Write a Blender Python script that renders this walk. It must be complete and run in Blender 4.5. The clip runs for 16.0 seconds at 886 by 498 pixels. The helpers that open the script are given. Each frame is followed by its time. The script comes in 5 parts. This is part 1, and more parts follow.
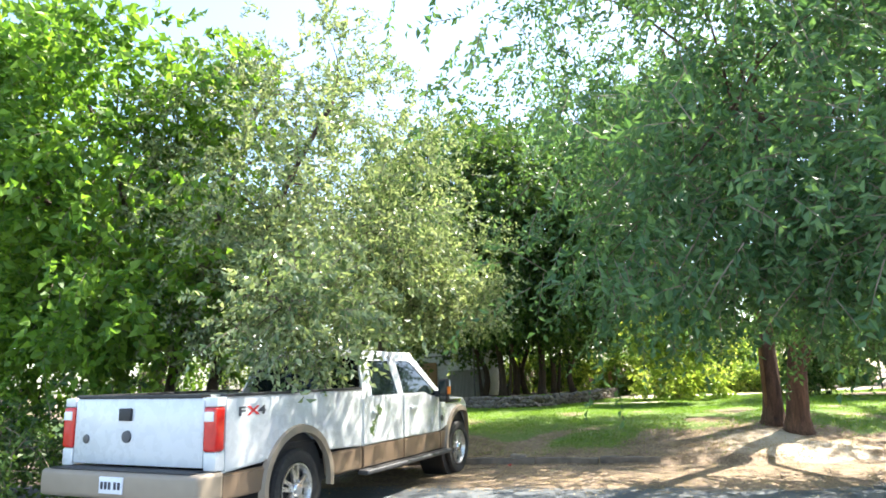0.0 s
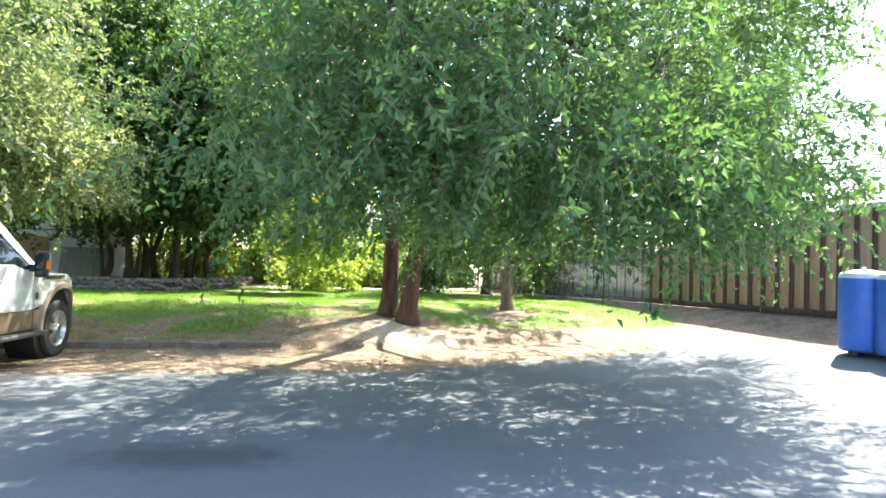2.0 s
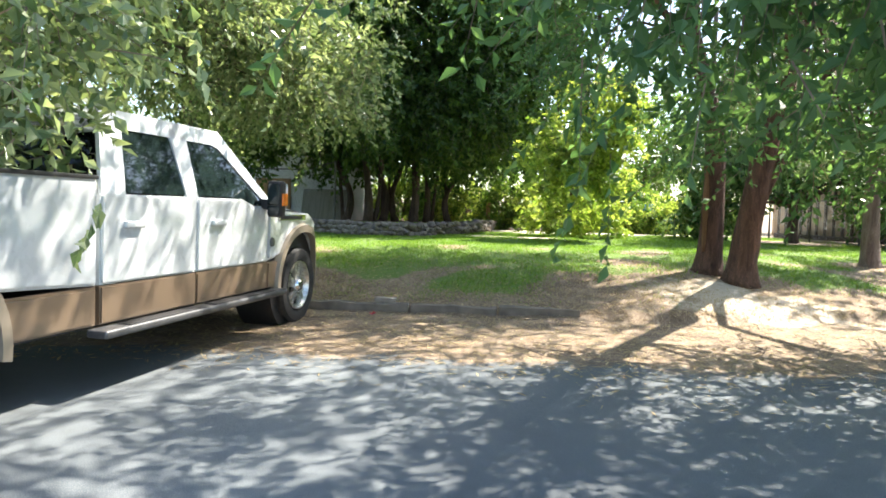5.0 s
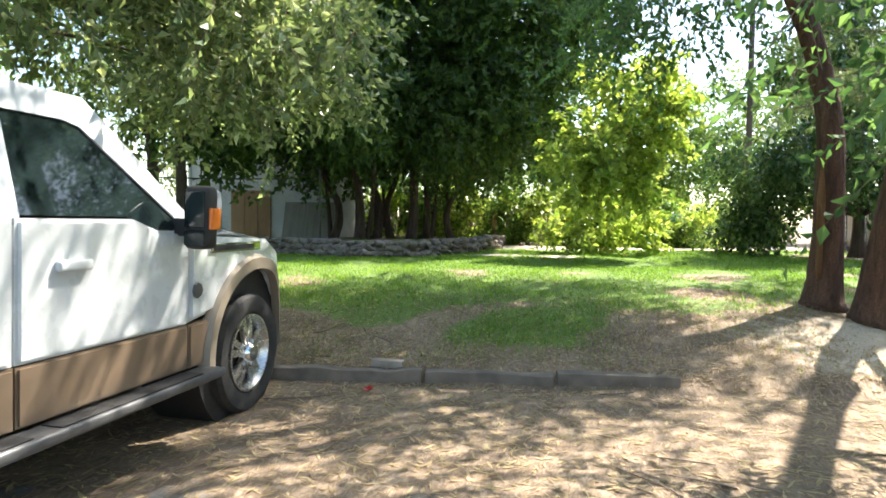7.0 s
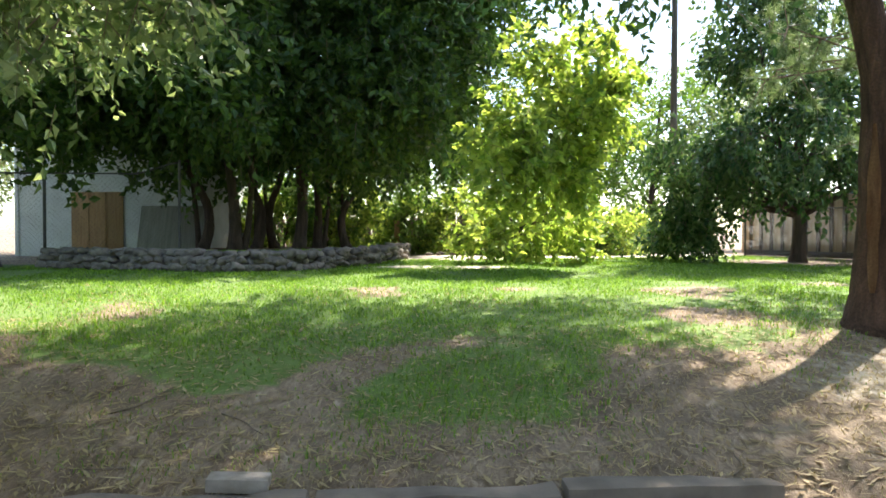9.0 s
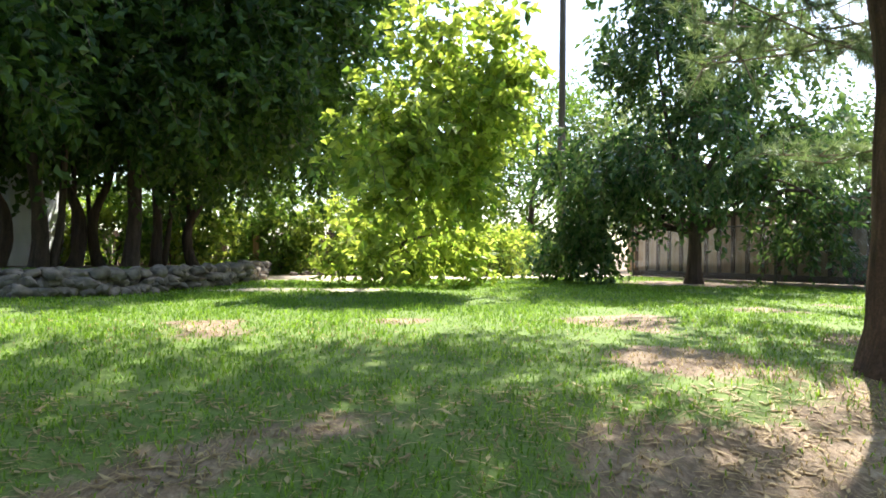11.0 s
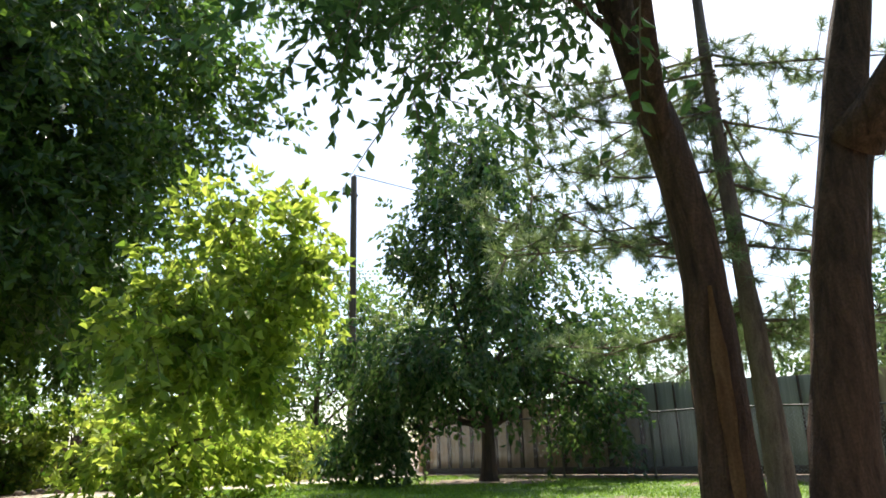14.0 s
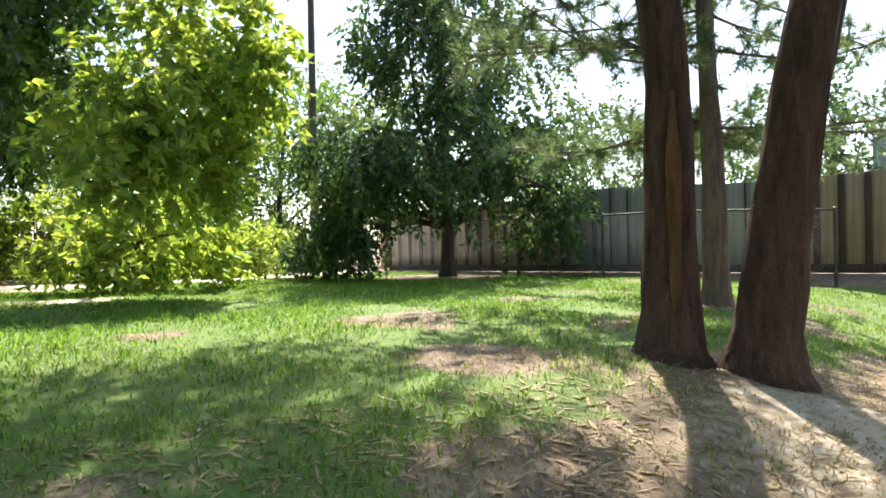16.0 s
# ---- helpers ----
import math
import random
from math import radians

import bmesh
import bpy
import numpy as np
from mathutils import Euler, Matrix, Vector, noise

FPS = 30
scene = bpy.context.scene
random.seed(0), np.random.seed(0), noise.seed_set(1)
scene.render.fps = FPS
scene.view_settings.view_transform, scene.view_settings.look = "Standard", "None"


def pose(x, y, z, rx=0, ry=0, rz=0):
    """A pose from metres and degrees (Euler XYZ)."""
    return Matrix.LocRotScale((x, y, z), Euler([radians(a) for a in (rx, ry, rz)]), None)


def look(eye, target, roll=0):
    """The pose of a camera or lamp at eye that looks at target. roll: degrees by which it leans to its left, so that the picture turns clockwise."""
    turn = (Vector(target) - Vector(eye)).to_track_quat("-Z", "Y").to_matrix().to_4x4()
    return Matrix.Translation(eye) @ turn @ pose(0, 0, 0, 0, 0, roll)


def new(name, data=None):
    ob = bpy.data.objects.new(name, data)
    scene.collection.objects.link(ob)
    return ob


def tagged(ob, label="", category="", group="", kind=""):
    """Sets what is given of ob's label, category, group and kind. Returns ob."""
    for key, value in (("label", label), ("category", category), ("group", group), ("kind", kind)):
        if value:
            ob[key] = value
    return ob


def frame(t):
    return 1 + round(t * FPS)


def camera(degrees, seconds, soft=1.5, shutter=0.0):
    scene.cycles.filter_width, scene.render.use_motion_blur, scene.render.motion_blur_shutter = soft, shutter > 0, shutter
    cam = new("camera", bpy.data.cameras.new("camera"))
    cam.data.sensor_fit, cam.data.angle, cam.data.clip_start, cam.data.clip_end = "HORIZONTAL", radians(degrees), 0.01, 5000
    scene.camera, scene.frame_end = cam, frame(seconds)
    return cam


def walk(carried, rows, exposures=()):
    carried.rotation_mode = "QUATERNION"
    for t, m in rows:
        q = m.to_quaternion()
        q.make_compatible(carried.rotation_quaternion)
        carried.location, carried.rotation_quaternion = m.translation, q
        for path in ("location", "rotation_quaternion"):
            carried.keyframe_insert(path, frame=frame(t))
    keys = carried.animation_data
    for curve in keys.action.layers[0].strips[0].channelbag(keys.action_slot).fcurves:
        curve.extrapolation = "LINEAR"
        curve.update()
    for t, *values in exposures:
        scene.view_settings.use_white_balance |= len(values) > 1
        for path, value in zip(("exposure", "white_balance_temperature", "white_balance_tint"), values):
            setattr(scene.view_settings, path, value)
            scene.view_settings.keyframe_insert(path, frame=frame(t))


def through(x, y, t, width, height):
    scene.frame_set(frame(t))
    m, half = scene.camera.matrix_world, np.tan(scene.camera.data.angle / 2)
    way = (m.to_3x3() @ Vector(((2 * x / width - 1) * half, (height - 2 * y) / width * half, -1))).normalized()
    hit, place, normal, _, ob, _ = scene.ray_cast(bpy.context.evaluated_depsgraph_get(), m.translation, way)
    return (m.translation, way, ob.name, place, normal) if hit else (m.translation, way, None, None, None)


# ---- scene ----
cam = camera(66.3, 16.0, soft=1.7)
PATH = [
    (0, (4.536, -0.576, 1.476), (3.738, 1.219, 1.855), -2.2),
    (0.5, (4.492, -0.554, 1.444), (4.12, 1.372, 1.831), -2.8),
    (1, (4.538, -0.506, 1.584), (4.511, 1.462, 1.938), -0.9),
    (1.5, (4.562, -0.4, 1.586), (4.757, 1.575, 1.835), 0.1),
    (2, (4.67, -0.24, 1.399), (4.836, 1.752, 1.462), 1.7),
    (2.5, (4.502, 0.151, 1.391), (4.573, 2.148, 1.31), 2.8),
    (3, (4.264, 0.747, 1.345), (4.121, 2.739, 1.244), 2.4),
    (3.5, (4.031, 1.407, 1.334), (3.738, 3.384, 1.275), 2.4),
    (4, (3.727, 2.06, 1.28), (3.367, 4.023, 1.143), 2.3),
    (4.2, (3.596, 2.264, 1.237), (3.174, 4.215, 1.111), 1.6),
    (6.3, (2.612, 4.835, 1.313), (2.151, 6.779, 1.209), 1.4),
    (6.5, (2.521, 5.088, 1.299), (2.081, 7.037, 1.213), 0.7),
    (7, (2.262, 5.747, 1.316), (1.835, 7.699, 1.236), 0.7),
    (7.5, (2.052, 6.369, 1.319), (1.769, 8.348, 1.249), 0.5),
    (8, (1.866, 6.99, 1.303), (1.607, 8.972, 1.25), 0.3),
    (8.2, (1.754, 7.254, 1.271), (1.517, 9.239, 1.228), 0.2),
    (10.3, (1.63, 9.765, 1.136), (1.705, 11.763, 1.075), 0.5),
    (10.5, (1.628, 9.932, 1.117), (1.732, 11.928, 1.052), 0.5),
    (11, (1.585, 10.269, 1.138), (1.848, 12.252, 1.155), 0.6),
    (11.5, (1.567, 10.549, 1.109), (1.949, 12.511, 1.165), -0.9),
    (12, (1.563, 10.721, 1.108), (1.951, 12.682, 1.157), -0.9),
    (12.5, (1.557, 10.861, 1.138), (2.104, 12.784, 1.169), -0.3),
    (13, (1.552, 10.907, 1.196), (2.286, 12.766, 1.278), -1.0),
    (13.5, (1.58, 10.941, 1.155), (2.423, 12.704, 1.579), -1.9),
    (14, (1.509, 10.89, 1.14), (2.356, 12.608, 1.718), -1.7),
    (14.5, (1.508, 10.888, 1.139), (2.32, 12.65, 1.626), -1.4),
    (15, (1.522, 10.899, 1.139), (2.279, 12.729, 1.422), -1.1),
    (15.5, (1.482, 10.867, 1.126), (2.257, 12.706, 1.253), -0.9),
    (16, (1.511, 10.876, 1.122), (2.481, 12.625, 1.13), -1.1),
]
walk(cam, [(t, look(eye, target, roll)) for t, eye, target, roll in PATH], exposures=[(0, 2.0), (2, 2.2), (4, 1.98), (8, 1.82), (11, 1.58), (13, 1.36), (14, 0.93), (16, 1.3)])

# ---- light: clear midday sun ahead and to the right, blue sky ----
SUN_AZ, SUN_EL = radians(40), radians(54)
SUN_DIR = Vector((math.sin(SUN_AZ) * math.cos(SUN_EL), math.cos(SUN_AZ) * math.cos(SUN_EL), math.sin(SUN_EL)))
world = bpy.data.worlds.new("sky")
scene.world = world
world.use_nodes = True
wn = world.node_tree
sky = wn.nodes.new("ShaderNodeTexSky")
sky.sky_type, sky.sun_disc = "NISHITA", False
sky.sun_elevation, sky.sun_rotation = SUN_EL, SUN_AZ
sky.dust_density, sky.ozone_density = 1.3, 1.0
wn.nodes["Background"].inputs["Strength"].default_value = 0.15
wn.links.new(sky.outputs[0], wn.nodes["Background"].inputs["Color"])
sun = new("sun", bpy.data.lights.new("sun", "SUN"))
sun.data.energy, sun.data.angle, sun.data.color = 5.0, radians(0.6), (1.0, 0.94, 0.84)
sun.matrix_world = look(SUN_DIR * 60, (0, 0, 0))


# ---- materials ----
class Mat:
    """A node material with short hands for the usual nodes."""

    def __init__(self, name):
        self.m = bpy.data.materials.new(name)
        self.m.use_nodes = True
        self.t = self.m.node_tree
        self.bsdf = self.t.nodes["Principled BSDF"]
        self.out = self.t.nodes["Material Output"]
        self.geo = self.t.nodes.new("ShaderNodeNewGeometry")
        self.tc = self.t.nodes.new("ShaderNodeTexCoord")

    def link(self, a, b):
        self.t.links.new(a, b)

    def noise(self, scale, detail=4.0, rough=0.55, vec=None, dist=0.0):
        n = self.t.nodes.new("ShaderNodeTexNoise")
        n.inputs["Scale"].default_value, n.inputs["Detail"].default_value = scale, detail
        n.inputs["Roughness"].default_value, n.inputs["Distortion"].default_value = rough, dist
        self.link(vec if vec is not None else self.geo.outputs["Position"], n.inputs["Vector"])
        return n.outputs[0]

    def stretched(self, sx, sy, sz, src=None):
        n = self.t.nodes.new("ShaderNodeVectorMath")
        n.operation = "MULTIPLY"
        n.inputs[1].default_value = (sx, sy, sz)
        self.link(src if src is not None else self.geo.outputs["Position"], n.inputs[0])
        return n.outputs[0]

    def ramp(self, fac, *stops):
        n = self.t.nodes.new("ShaderNodeValToRGB")
        e = n.color_ramp.elements
        while len(e) < len(stops):
            e.new(0.5)
        for k, (p, c) in zip(e, stops):
            k.position, k.color = p, (*c, 1)
        self.link(fac, n.inputs[0])
        return n.outputs[0]

    def grey(self, fac, a, b, lo=0.0, hi=1.0):
        n = self.t.nodes.new("ShaderNodeMapRange")
        n.inputs[1].default_value, n.inputs[2].default_value = a, b
        n.inputs[3].default_value, n.inputs[4].default_value = lo, hi
        self.link(fac, n.inputs[0])
        return n.outputs[0]

    def mix(self, fac, a, b, mode="MIX"):
        n = self.t.nodes.new("ShaderNodeMix")
        n.data_type, n.blend_type = "RGBA", mode
        for v, s in ((fac, n.inputs[0]), (a, n.inputs[6]), (b, n.inputs[7])):
            if isinstance(v, (int, float)):
                s.default_value = v
            elif isinstance(v, tuple):
                s.default_value = (*v, 1)
            else:
                self.link(v, s)
        return n.outputs[2]

    def math(self, op, a, b=0.0):
        n = self.t.nodes.new("ShaderNodeMath")
        n.operation = op
        for v, s in ((a, n.inputs[0]), (b, n.inputs[1])):
            if isinstance(v, (int, float)):
                s.default_value = v
            else:
                self.link(v, s)
        return n.outputs[0]

    def bump(self, height, strength=0.3, distance=0.01):
        n = self.t.nodes.new("ShaderNodeBump")
        n.inputs["Strength"].default_value, n.inputs["Distance"].default_value = strength, distance
        self.link(height, n.inputs["Height"])
        self.link(n.outputs[0], self.bsdf.inputs["Normal"])
        return n.outputs[0]

    def colour(self, c):
        if isinstance(c, tuple):
            self.bsdf.inputs["Base Color"].default_value = (*c, 1)
        else:
            self.link(c, self.bsdf.inputs["Base Color"])

    def rough(self, r):
        if isinstance(r, (int, float)):
            self.bsdf.inputs["Roughness"].default_value = r
        else:
            self.link(r, self.bsdf.inputs["Roughness"])


def plain(name, c, rough=0.5, metal=0.0, vary=0.15, scale=9.0, bump=0.0, coat=0.0):
    m = Mat(name)
    n = m.noise(scale, 5)
    dark = tuple(v * (1 - vary) for v in c)
    light = tuple(min(1, v * (1 + vary)) for v in c)
    m.colour(m.ramp(n, (0.3, dark), (0.7, light)))
    m.rough(m.grey(m.noise(scale * 4, 3), 0.3, 0.7, max(0, rough - 0.08), min(1, rough + 0.08)))
    m.bsdf.inputs["Metallic"].default_value = metal
    m.bsdf.inputs["Coat Weight"].default_value = coat
    if bump:
        m.bump(m.noise(scale * 8, 4), bump, 0.004)
    return m.m


def leaf_mat(name, dark, light, gloss=0.4, through=0.5):
    """Leaves: diffuse, light passing through, and a thin shine; each leaf its own shade."""
    m = Mat(name)
    c = m.ramp(m.geo.outputs["Random Per Island"], (0.0, dark), (0.55, tuple((a + b) / 2 for a, b in zip(dark, light))), (1.0, light))
    c = m.mix(m.grey(m.noise(0.55, 2), 0.35, 0.65, 0, 0.45), c, m.mix(1.0, c, (0.72, 0.8, 0.6), "MULTIPLY"))
    m.colour(c)
    m.rough(gloss)
    m.bsdf.inputs["Specular IOR Level"].default_value = 0.45
    tr = m.t.nodes.new("ShaderNodeBsdfTranslucent")
    m.link(m.mix(1.0, c, (1.35, 1.32, 0.7), "MULTIPLY"), tr.inputs[0])
    mx = m.t.nodes.new("ShaderNodeMixShader")
    mx.inputs[0].default_value = through
    m.link(m.bsdf.outputs[0], mx.inputs[1])
    m.link(tr.outputs[0], mx.inputs[2])
    m.link(mx.outputs[0], m.out.inputs["Surface"])
    return m.m


def bark_mat(name, dark, light, scale=1.0, depth=0.9):
    m = Mat(name)
    v = m.stretched(9 * scale, 9 * scale, 1.6 * scale, m.tc.outputs["Object"])
    ridges = m.noise(1.0, 6, 0.65, v, 0.8)
    fine = m.noise(40 * scale, 4, 0.6, m.tc.outputs["Object"])
    c = m.ramp(ridges, (0.32, dark), (0.68, light))
    c = m.mix(m.grey(fine, 0.35, 0.7, 0, 0.5), c, tuple(v * 0.55 for v in dark))
    m.colour(c)
    m.rough(0.92)
    m.bump(m.math("ADD", ridges, m.math("MULTIPLY", fine, 0.3)), depth, 0.055)
    return m.m


def wood_mat(name, dark, light, rough=0.8):
    m = Mat(name)
    v = m.stretched(30, 30, 1.2, m.tc.outputs["Object"])
    grain = m.noise(1.0, 5, 0.6, v, 0.6)
    stain = m.noise(1.3, 3)
    oi = m.t.nodes.new("ShaderNodeObjectInfo")
    c = m.ramp(grain, (0.3, dark), (0.7, light))
    c = m.mix(m.grey(stain, 0.4, 0.7, 0, 0.4), c, m.mix(1.0, c, (0.6, 0.58, 0.55), "MULTIPLY"))
    c = m.mix(m.grey(oi.outputs["Random"], 0, 1, 0, 0.35), c, m.mix(1.0, c, (0.66, 0.64, 0.62), "MULTIPLY"))
    m.colour(c)
    m.rough(rough)
    m.bump(grain, 0.35, 0.004)
    return m.m


def ground_mat():
    """Asphalt, needle litter and earth, lawn soil and pale dusty ground with one painted sunlit strip, by the zones
    laid on the sheet.
    """
    m = Mat("ground")
    at = m.t.nodes.new("ShaderNodeAttribute")
    at.attribute_name = "zone"
    sep = m.t.nodes.new("ShaderNodeSeparateColor")
    m.link(at.outputs["Color"], sep.inputs[0])
    wob = m.noise(1.6, 5, 0.65)
    wob2 = m.noise(7.0, 5, 0.7)
    edge = m.math("ADD", m.math("MULTIPLY", m.math("SUBTRACT", wob, 0.5), 0.9), m.math("MULTIPLY", m.math("SUBTRACT", wob2, 0.5), 0.6))

    def zone(o):
        return m.grey(m.math("ADD", o, edge), 0.42, 0.58)

    big, mid, fine, grit = m.noise(0.5, 4), m.noise(4.5, 5, 0.65), m.noise(60, 4, 0.7), m.noise(170, 2, 0.5)
    asphalt = m.ramp(grit, (0.3, (0.086, 0.1, 0.106)), (0.55, (0.155, 0.172, 0.18)), (0.78, (0.3, 0.315, 0.315)))
    asphalt = m.mix(m.grey(big, 0.4, 0.68, 0, 0.55), asphalt, m.mix(1.0, asphalt, (0.62, 0.62, 0.64), "MULTIPLY"))
    asphalt = m.mix(m.grey(mid, 0.55, 0.8, 0, 0.6), asphalt, m.mix(1.0, asphalt, (0.72, 0.7, 0.68), "MULTIPLY"))
    spot = m.t.nodes.new("ShaderNodeVectorMath")
    spot.operation = "SUBTRACT"
    spot.inputs[1].default_value = (3.3, 4.85, 0)
    m.link(m.geo.outputs["Position"], spot.inputs[0])
    far = m.t.nodes.new("ShaderNodeVectorMath")
    far.operation = "LENGTH"
    m.link(m.stretched(1.1, 2.4, 0, spot.outputs[0]), far.inputs[0])
    stain = m.grey(m.math("ADD", far.outputs["Value"], m.math("MULTIPLY", m.math("SUBTRACT", mid, 0.5), 1.6)), 0.45, 1.05, 0.75, 0)
    asphalt = m.mix(stain, asphalt, m.mix(1.0, asphalt, (0.42, 0.41, 0.4), "MULTIPLY"))
    streak = m.noise(1.0, 5, 0.7, m.stretched(26, 9, 9), 1.5)
    litter = m.ramp(streak, (0.28, (0.1, 0.066, 0.042)), (0.5, (0.27, 0.19, 0.125)), (0.72, (0.56, 0.45, 0.33)))
    litter = m.mix(m.grey(mid, 0.4, 0.7, 0, 0.7), litter, m.ramp(fine, (0.3, (0.16, 0.115, 0.075)), (0.7, (0.44, 0.34, 0.24))))
    turf = m.ramp(fine, (0.3, (0.07, 0.125, 0.022)), (0.7, (0.19, 0.28, 0.06)))
    turf = m.mix(m.grey(mid, 0.5, 0.75, 0, 0.25), turf, (0.22, 0.19, 0.09))
    dust_and_sun = m.ramp(fine, (0.3, (0.46, 0.38, 0.29)), (0.7, (0.66, 0.57, 0.45)))
    litter = m.mix(m.grey(m.noise(2.4, 5, 0.7), 0.42, 0.62, 0, 0.75), litter, m.mix(1.0, litter, (0.48, 0.44, 0.4), "MULTIPLY"))
    c = m.mix(zone(sep.outputs[1]), litter, turf)
    c = m.mix(zone(sep.outputs[2]), c, dust_and_sun)
    c = m.mix(zone(sep.outputs[0]), c, asphalt)
    m.colour(c)
    m.rough(m.grey(grit, 0.3, 0.7, 0.8, 0.98))
    m.bump(m.math("ADD", m.math("MULTIPLY", fine, 0.6), grit), 0.6, 0.008)
    return m.m


M_GROUND = ground_mat()
M_PAINT = plain("white_paint", (0.62, 0.645, 0.65), 0.28, 0, 0.03, 2.0, 0, 0.6)
M_TAN = plain("tan_paint", (0.21, 0.15, 0.1), 0.38, 0.25, 0.06, 3.0, 0, 0.5)
M_TANTRIM = plain("tan_trim", (0.29, 0.24, 0.18), 0.5, 0.1, 0.06, 6.0)
M_BLACK = plain("black_plastic", (0.02, 0.02, 0.021), 0.55, 0, 0.25, 20, 0.1)
M_RUBBER = plain("tyre_rubber", (0.028, 0.027, 0.026), 0.85, 0, 0.3, 25, 0.3)
M_CHROME = plain("chrome", (0.75, 0.76, 0.77), 0.14, 1.0, 0.05, 10)
M_ALLOY = plain("alloy_wheel", (0.62, 0.6, 0.56), 0.3, 0.9, 0.1, 20)
M_STEPBAR = plain("grey_step_bar", (0.11, 0.11, 0.112), 0.45, 0.5, 0.15, 20)
M_RED = plain("red_lens", (0.55, 0.02, 0.015), 0.18, 0, 0.1, 30, 0, 0.5)
M_AMBER = plain("amber_lens", (0.75, 0.18, 0.02), 0.2, 0, 0.1, 30, 0, 0.5)
M_CLEAR = plain("clear_lens", (0.8, 0.82, 0.85), 0.12, 0, 0.04, 30, 0, 0.6)
M_PLATE = plain("plate_white", (0.72, 0.74, 0.78), 0.4, 0, 0.06, 30)
M_DIGIT = plain("dark_print", (0.03, 0.03, 0.05), 0.5, 0, 0.1, 30)
M_REDDECAL = plain("red_decal", (0.55, 0.03, 0.03), 0.4, 0, 0.1, 30)
M_GREYDECAL = plain("grey_decal", (0.06, 0.065, 0.075), 0.4, 0, 0.1, 30)
M_CONCRETE = plain("old_concrete", (0.19, 0.155, 0.125), 0.9, 0, 0.35, 6, 0.7)
M_BRICK = plain("worn_paver", (0.33, 0.28, 0.235), 0.9, 0, 0.3, 12, 0.6)
M_ROCK = plain("fieldstone", (0.17, 0.145, 0.12), 0.92, 0, 0.55, 9, 0.9)
M_BARREL = plain("blue_plastic", (0.035, 0.14, 0.56), 0.4, 0, 0.18, 5, 0.05)
M_BARRELTOP = plain("pale_blue_plastic", (0.55, 0.62, 0.72), 0.5, 0, 0.12, 8)
M_STEEL = plain("galvanised_steel", (0.42, 0.43, 0.42), 0.5, 0.8, 0.2, 15)
M_DARKSTEEL = plain("weathered_steel", (0.10, 0.095, 0.09), 0.6, 0.5, 0.3, 15)
M_ROOFMETAL = plain("white_metal_roof", (0.8, 0.79, 0.77), 0.4, 0.15, 0.08, 3)
M_SIDING = plain("white_siding", (0.7, 0.72, 0.75), 0.7, 0, 0.12, 2.2, 0.15)
M_BARN = plain("pale_green_metal", (0.42, 0.5, 0.45), 0.55, 0.1, 0.12, 2)
M_FASCIA = plain("rust_brown_trim", (0.30, 0.11, 0.05), 0.75, 0, 0.3, 6, 0.2)
M_TARP = plain("blue_tarp", (0.02, 0.2, 0.62), 0.4, 0, 0.2, 5, 0.2)
M_BOARD = wood_mat("fence_board", (0.30, 0.21, 0.14), (0.48, 0.36, 0.26))
M_BATTEN = wood_mat("dark_batten", (0.045, 0.027, 0.02), (0.11, 0.07, 0.05))
M_SLAT = wood_mat("grey_slat", (0.24, 0.235, 0.21), (0.38, 0.37, 0.33))
M_OLDFENCE = wood_mat("brown_fence_board", (0.12, 0.075, 0.05), (0.26, 0.17, 0.11))
M_GATE = wood_mat("tan_plywood", (0.34, 0.2, 0.1), (0.52, 0.33, 0.18))
M_POLE = wood_mat("utility_pole_wood", (0.10, 0.075, 0.06), (0.2, 0.16, 0.13))
M_ELMBARK = bark_mat("elm_bark", (0.05, 0.026, 0.018), (0.22, 0.12, 0.08), 1.4, 1.0)
M_SCAR = bark_mat("bare_wood_scar", (0.20, 0.10, 0.05), (0.42, 0.25, 0.13), 1.4, 0.4)
M_PINEBARK = bark_mat("pine_bark", (0.13, 0.085, 0.068), (0.3, 0.225, 0.18), 1.5, 0.7)
M_DARKBARK = bark_mat("dark_bark", (0.05, 0.034, 0.027), (0.15, 0.105, 0.08), 1.3, 0.8)
M_TWIG = plain("twig", (0.22, 0.165, 0.12), 0.9, 0, 0.3, 12)
M_ELMLEAF = leaf_mat("elm_leaf", (0.055, 0.13, 0.055), (0.17, 0.29, 0.125), 0.38, 0.5)
M_SILVERLEAF = leaf_mat("grey_green_leaf", (0.085, 0.145, 0.07), (0.4, 0.46, 0.29), 0.25, 0.46)
M_MAPLELEAF = leaf_mat("maple_leaf", (0.065, 0.16, 0.025), (0.23, 0.38, 0.06), 0.45, 0.56)
M_GROVELEAF = leaf_mat("dark_grove_leaf", (0.03, 0.075, 0.022), (0.12, 0.2, 0.045), 0.42, 0.46)
M_LIMELEAF = leaf_mat("lime_leaf", (0.15, 0.25, 0.05), (0.53, 0.6, 0.18), 0.4, 0.57)
M_CHERRYLEAF = leaf_mat("cherry_leaf", (0.035, 0.09, 0.038), (0.17, 0.25, 0.115), 0.22, 0.4)
M_SHRUBLEAF = leaf_mat("shrub_leaf", (0.07, 0.15, 0.03), (0.23, 0.34, 0.09), 0.4, 0.5)
M_NEEDLE = leaf_mat("pine_needle", (0.11, 0.17, 0.09), (0.3, 0.38, 0.24), 0.4, 0.35)
M_GRASS = leaf_mat("grass_blade", (0.085, 0.19, 0.02), (0.3, 0.46, 0.065), 0.5, 0.5)
M_STRAW = leaf_mat("dry_straw", (0.3, 0.21, 0.12), (0.6, 0.48, 0.3), 0.7, 0.25)


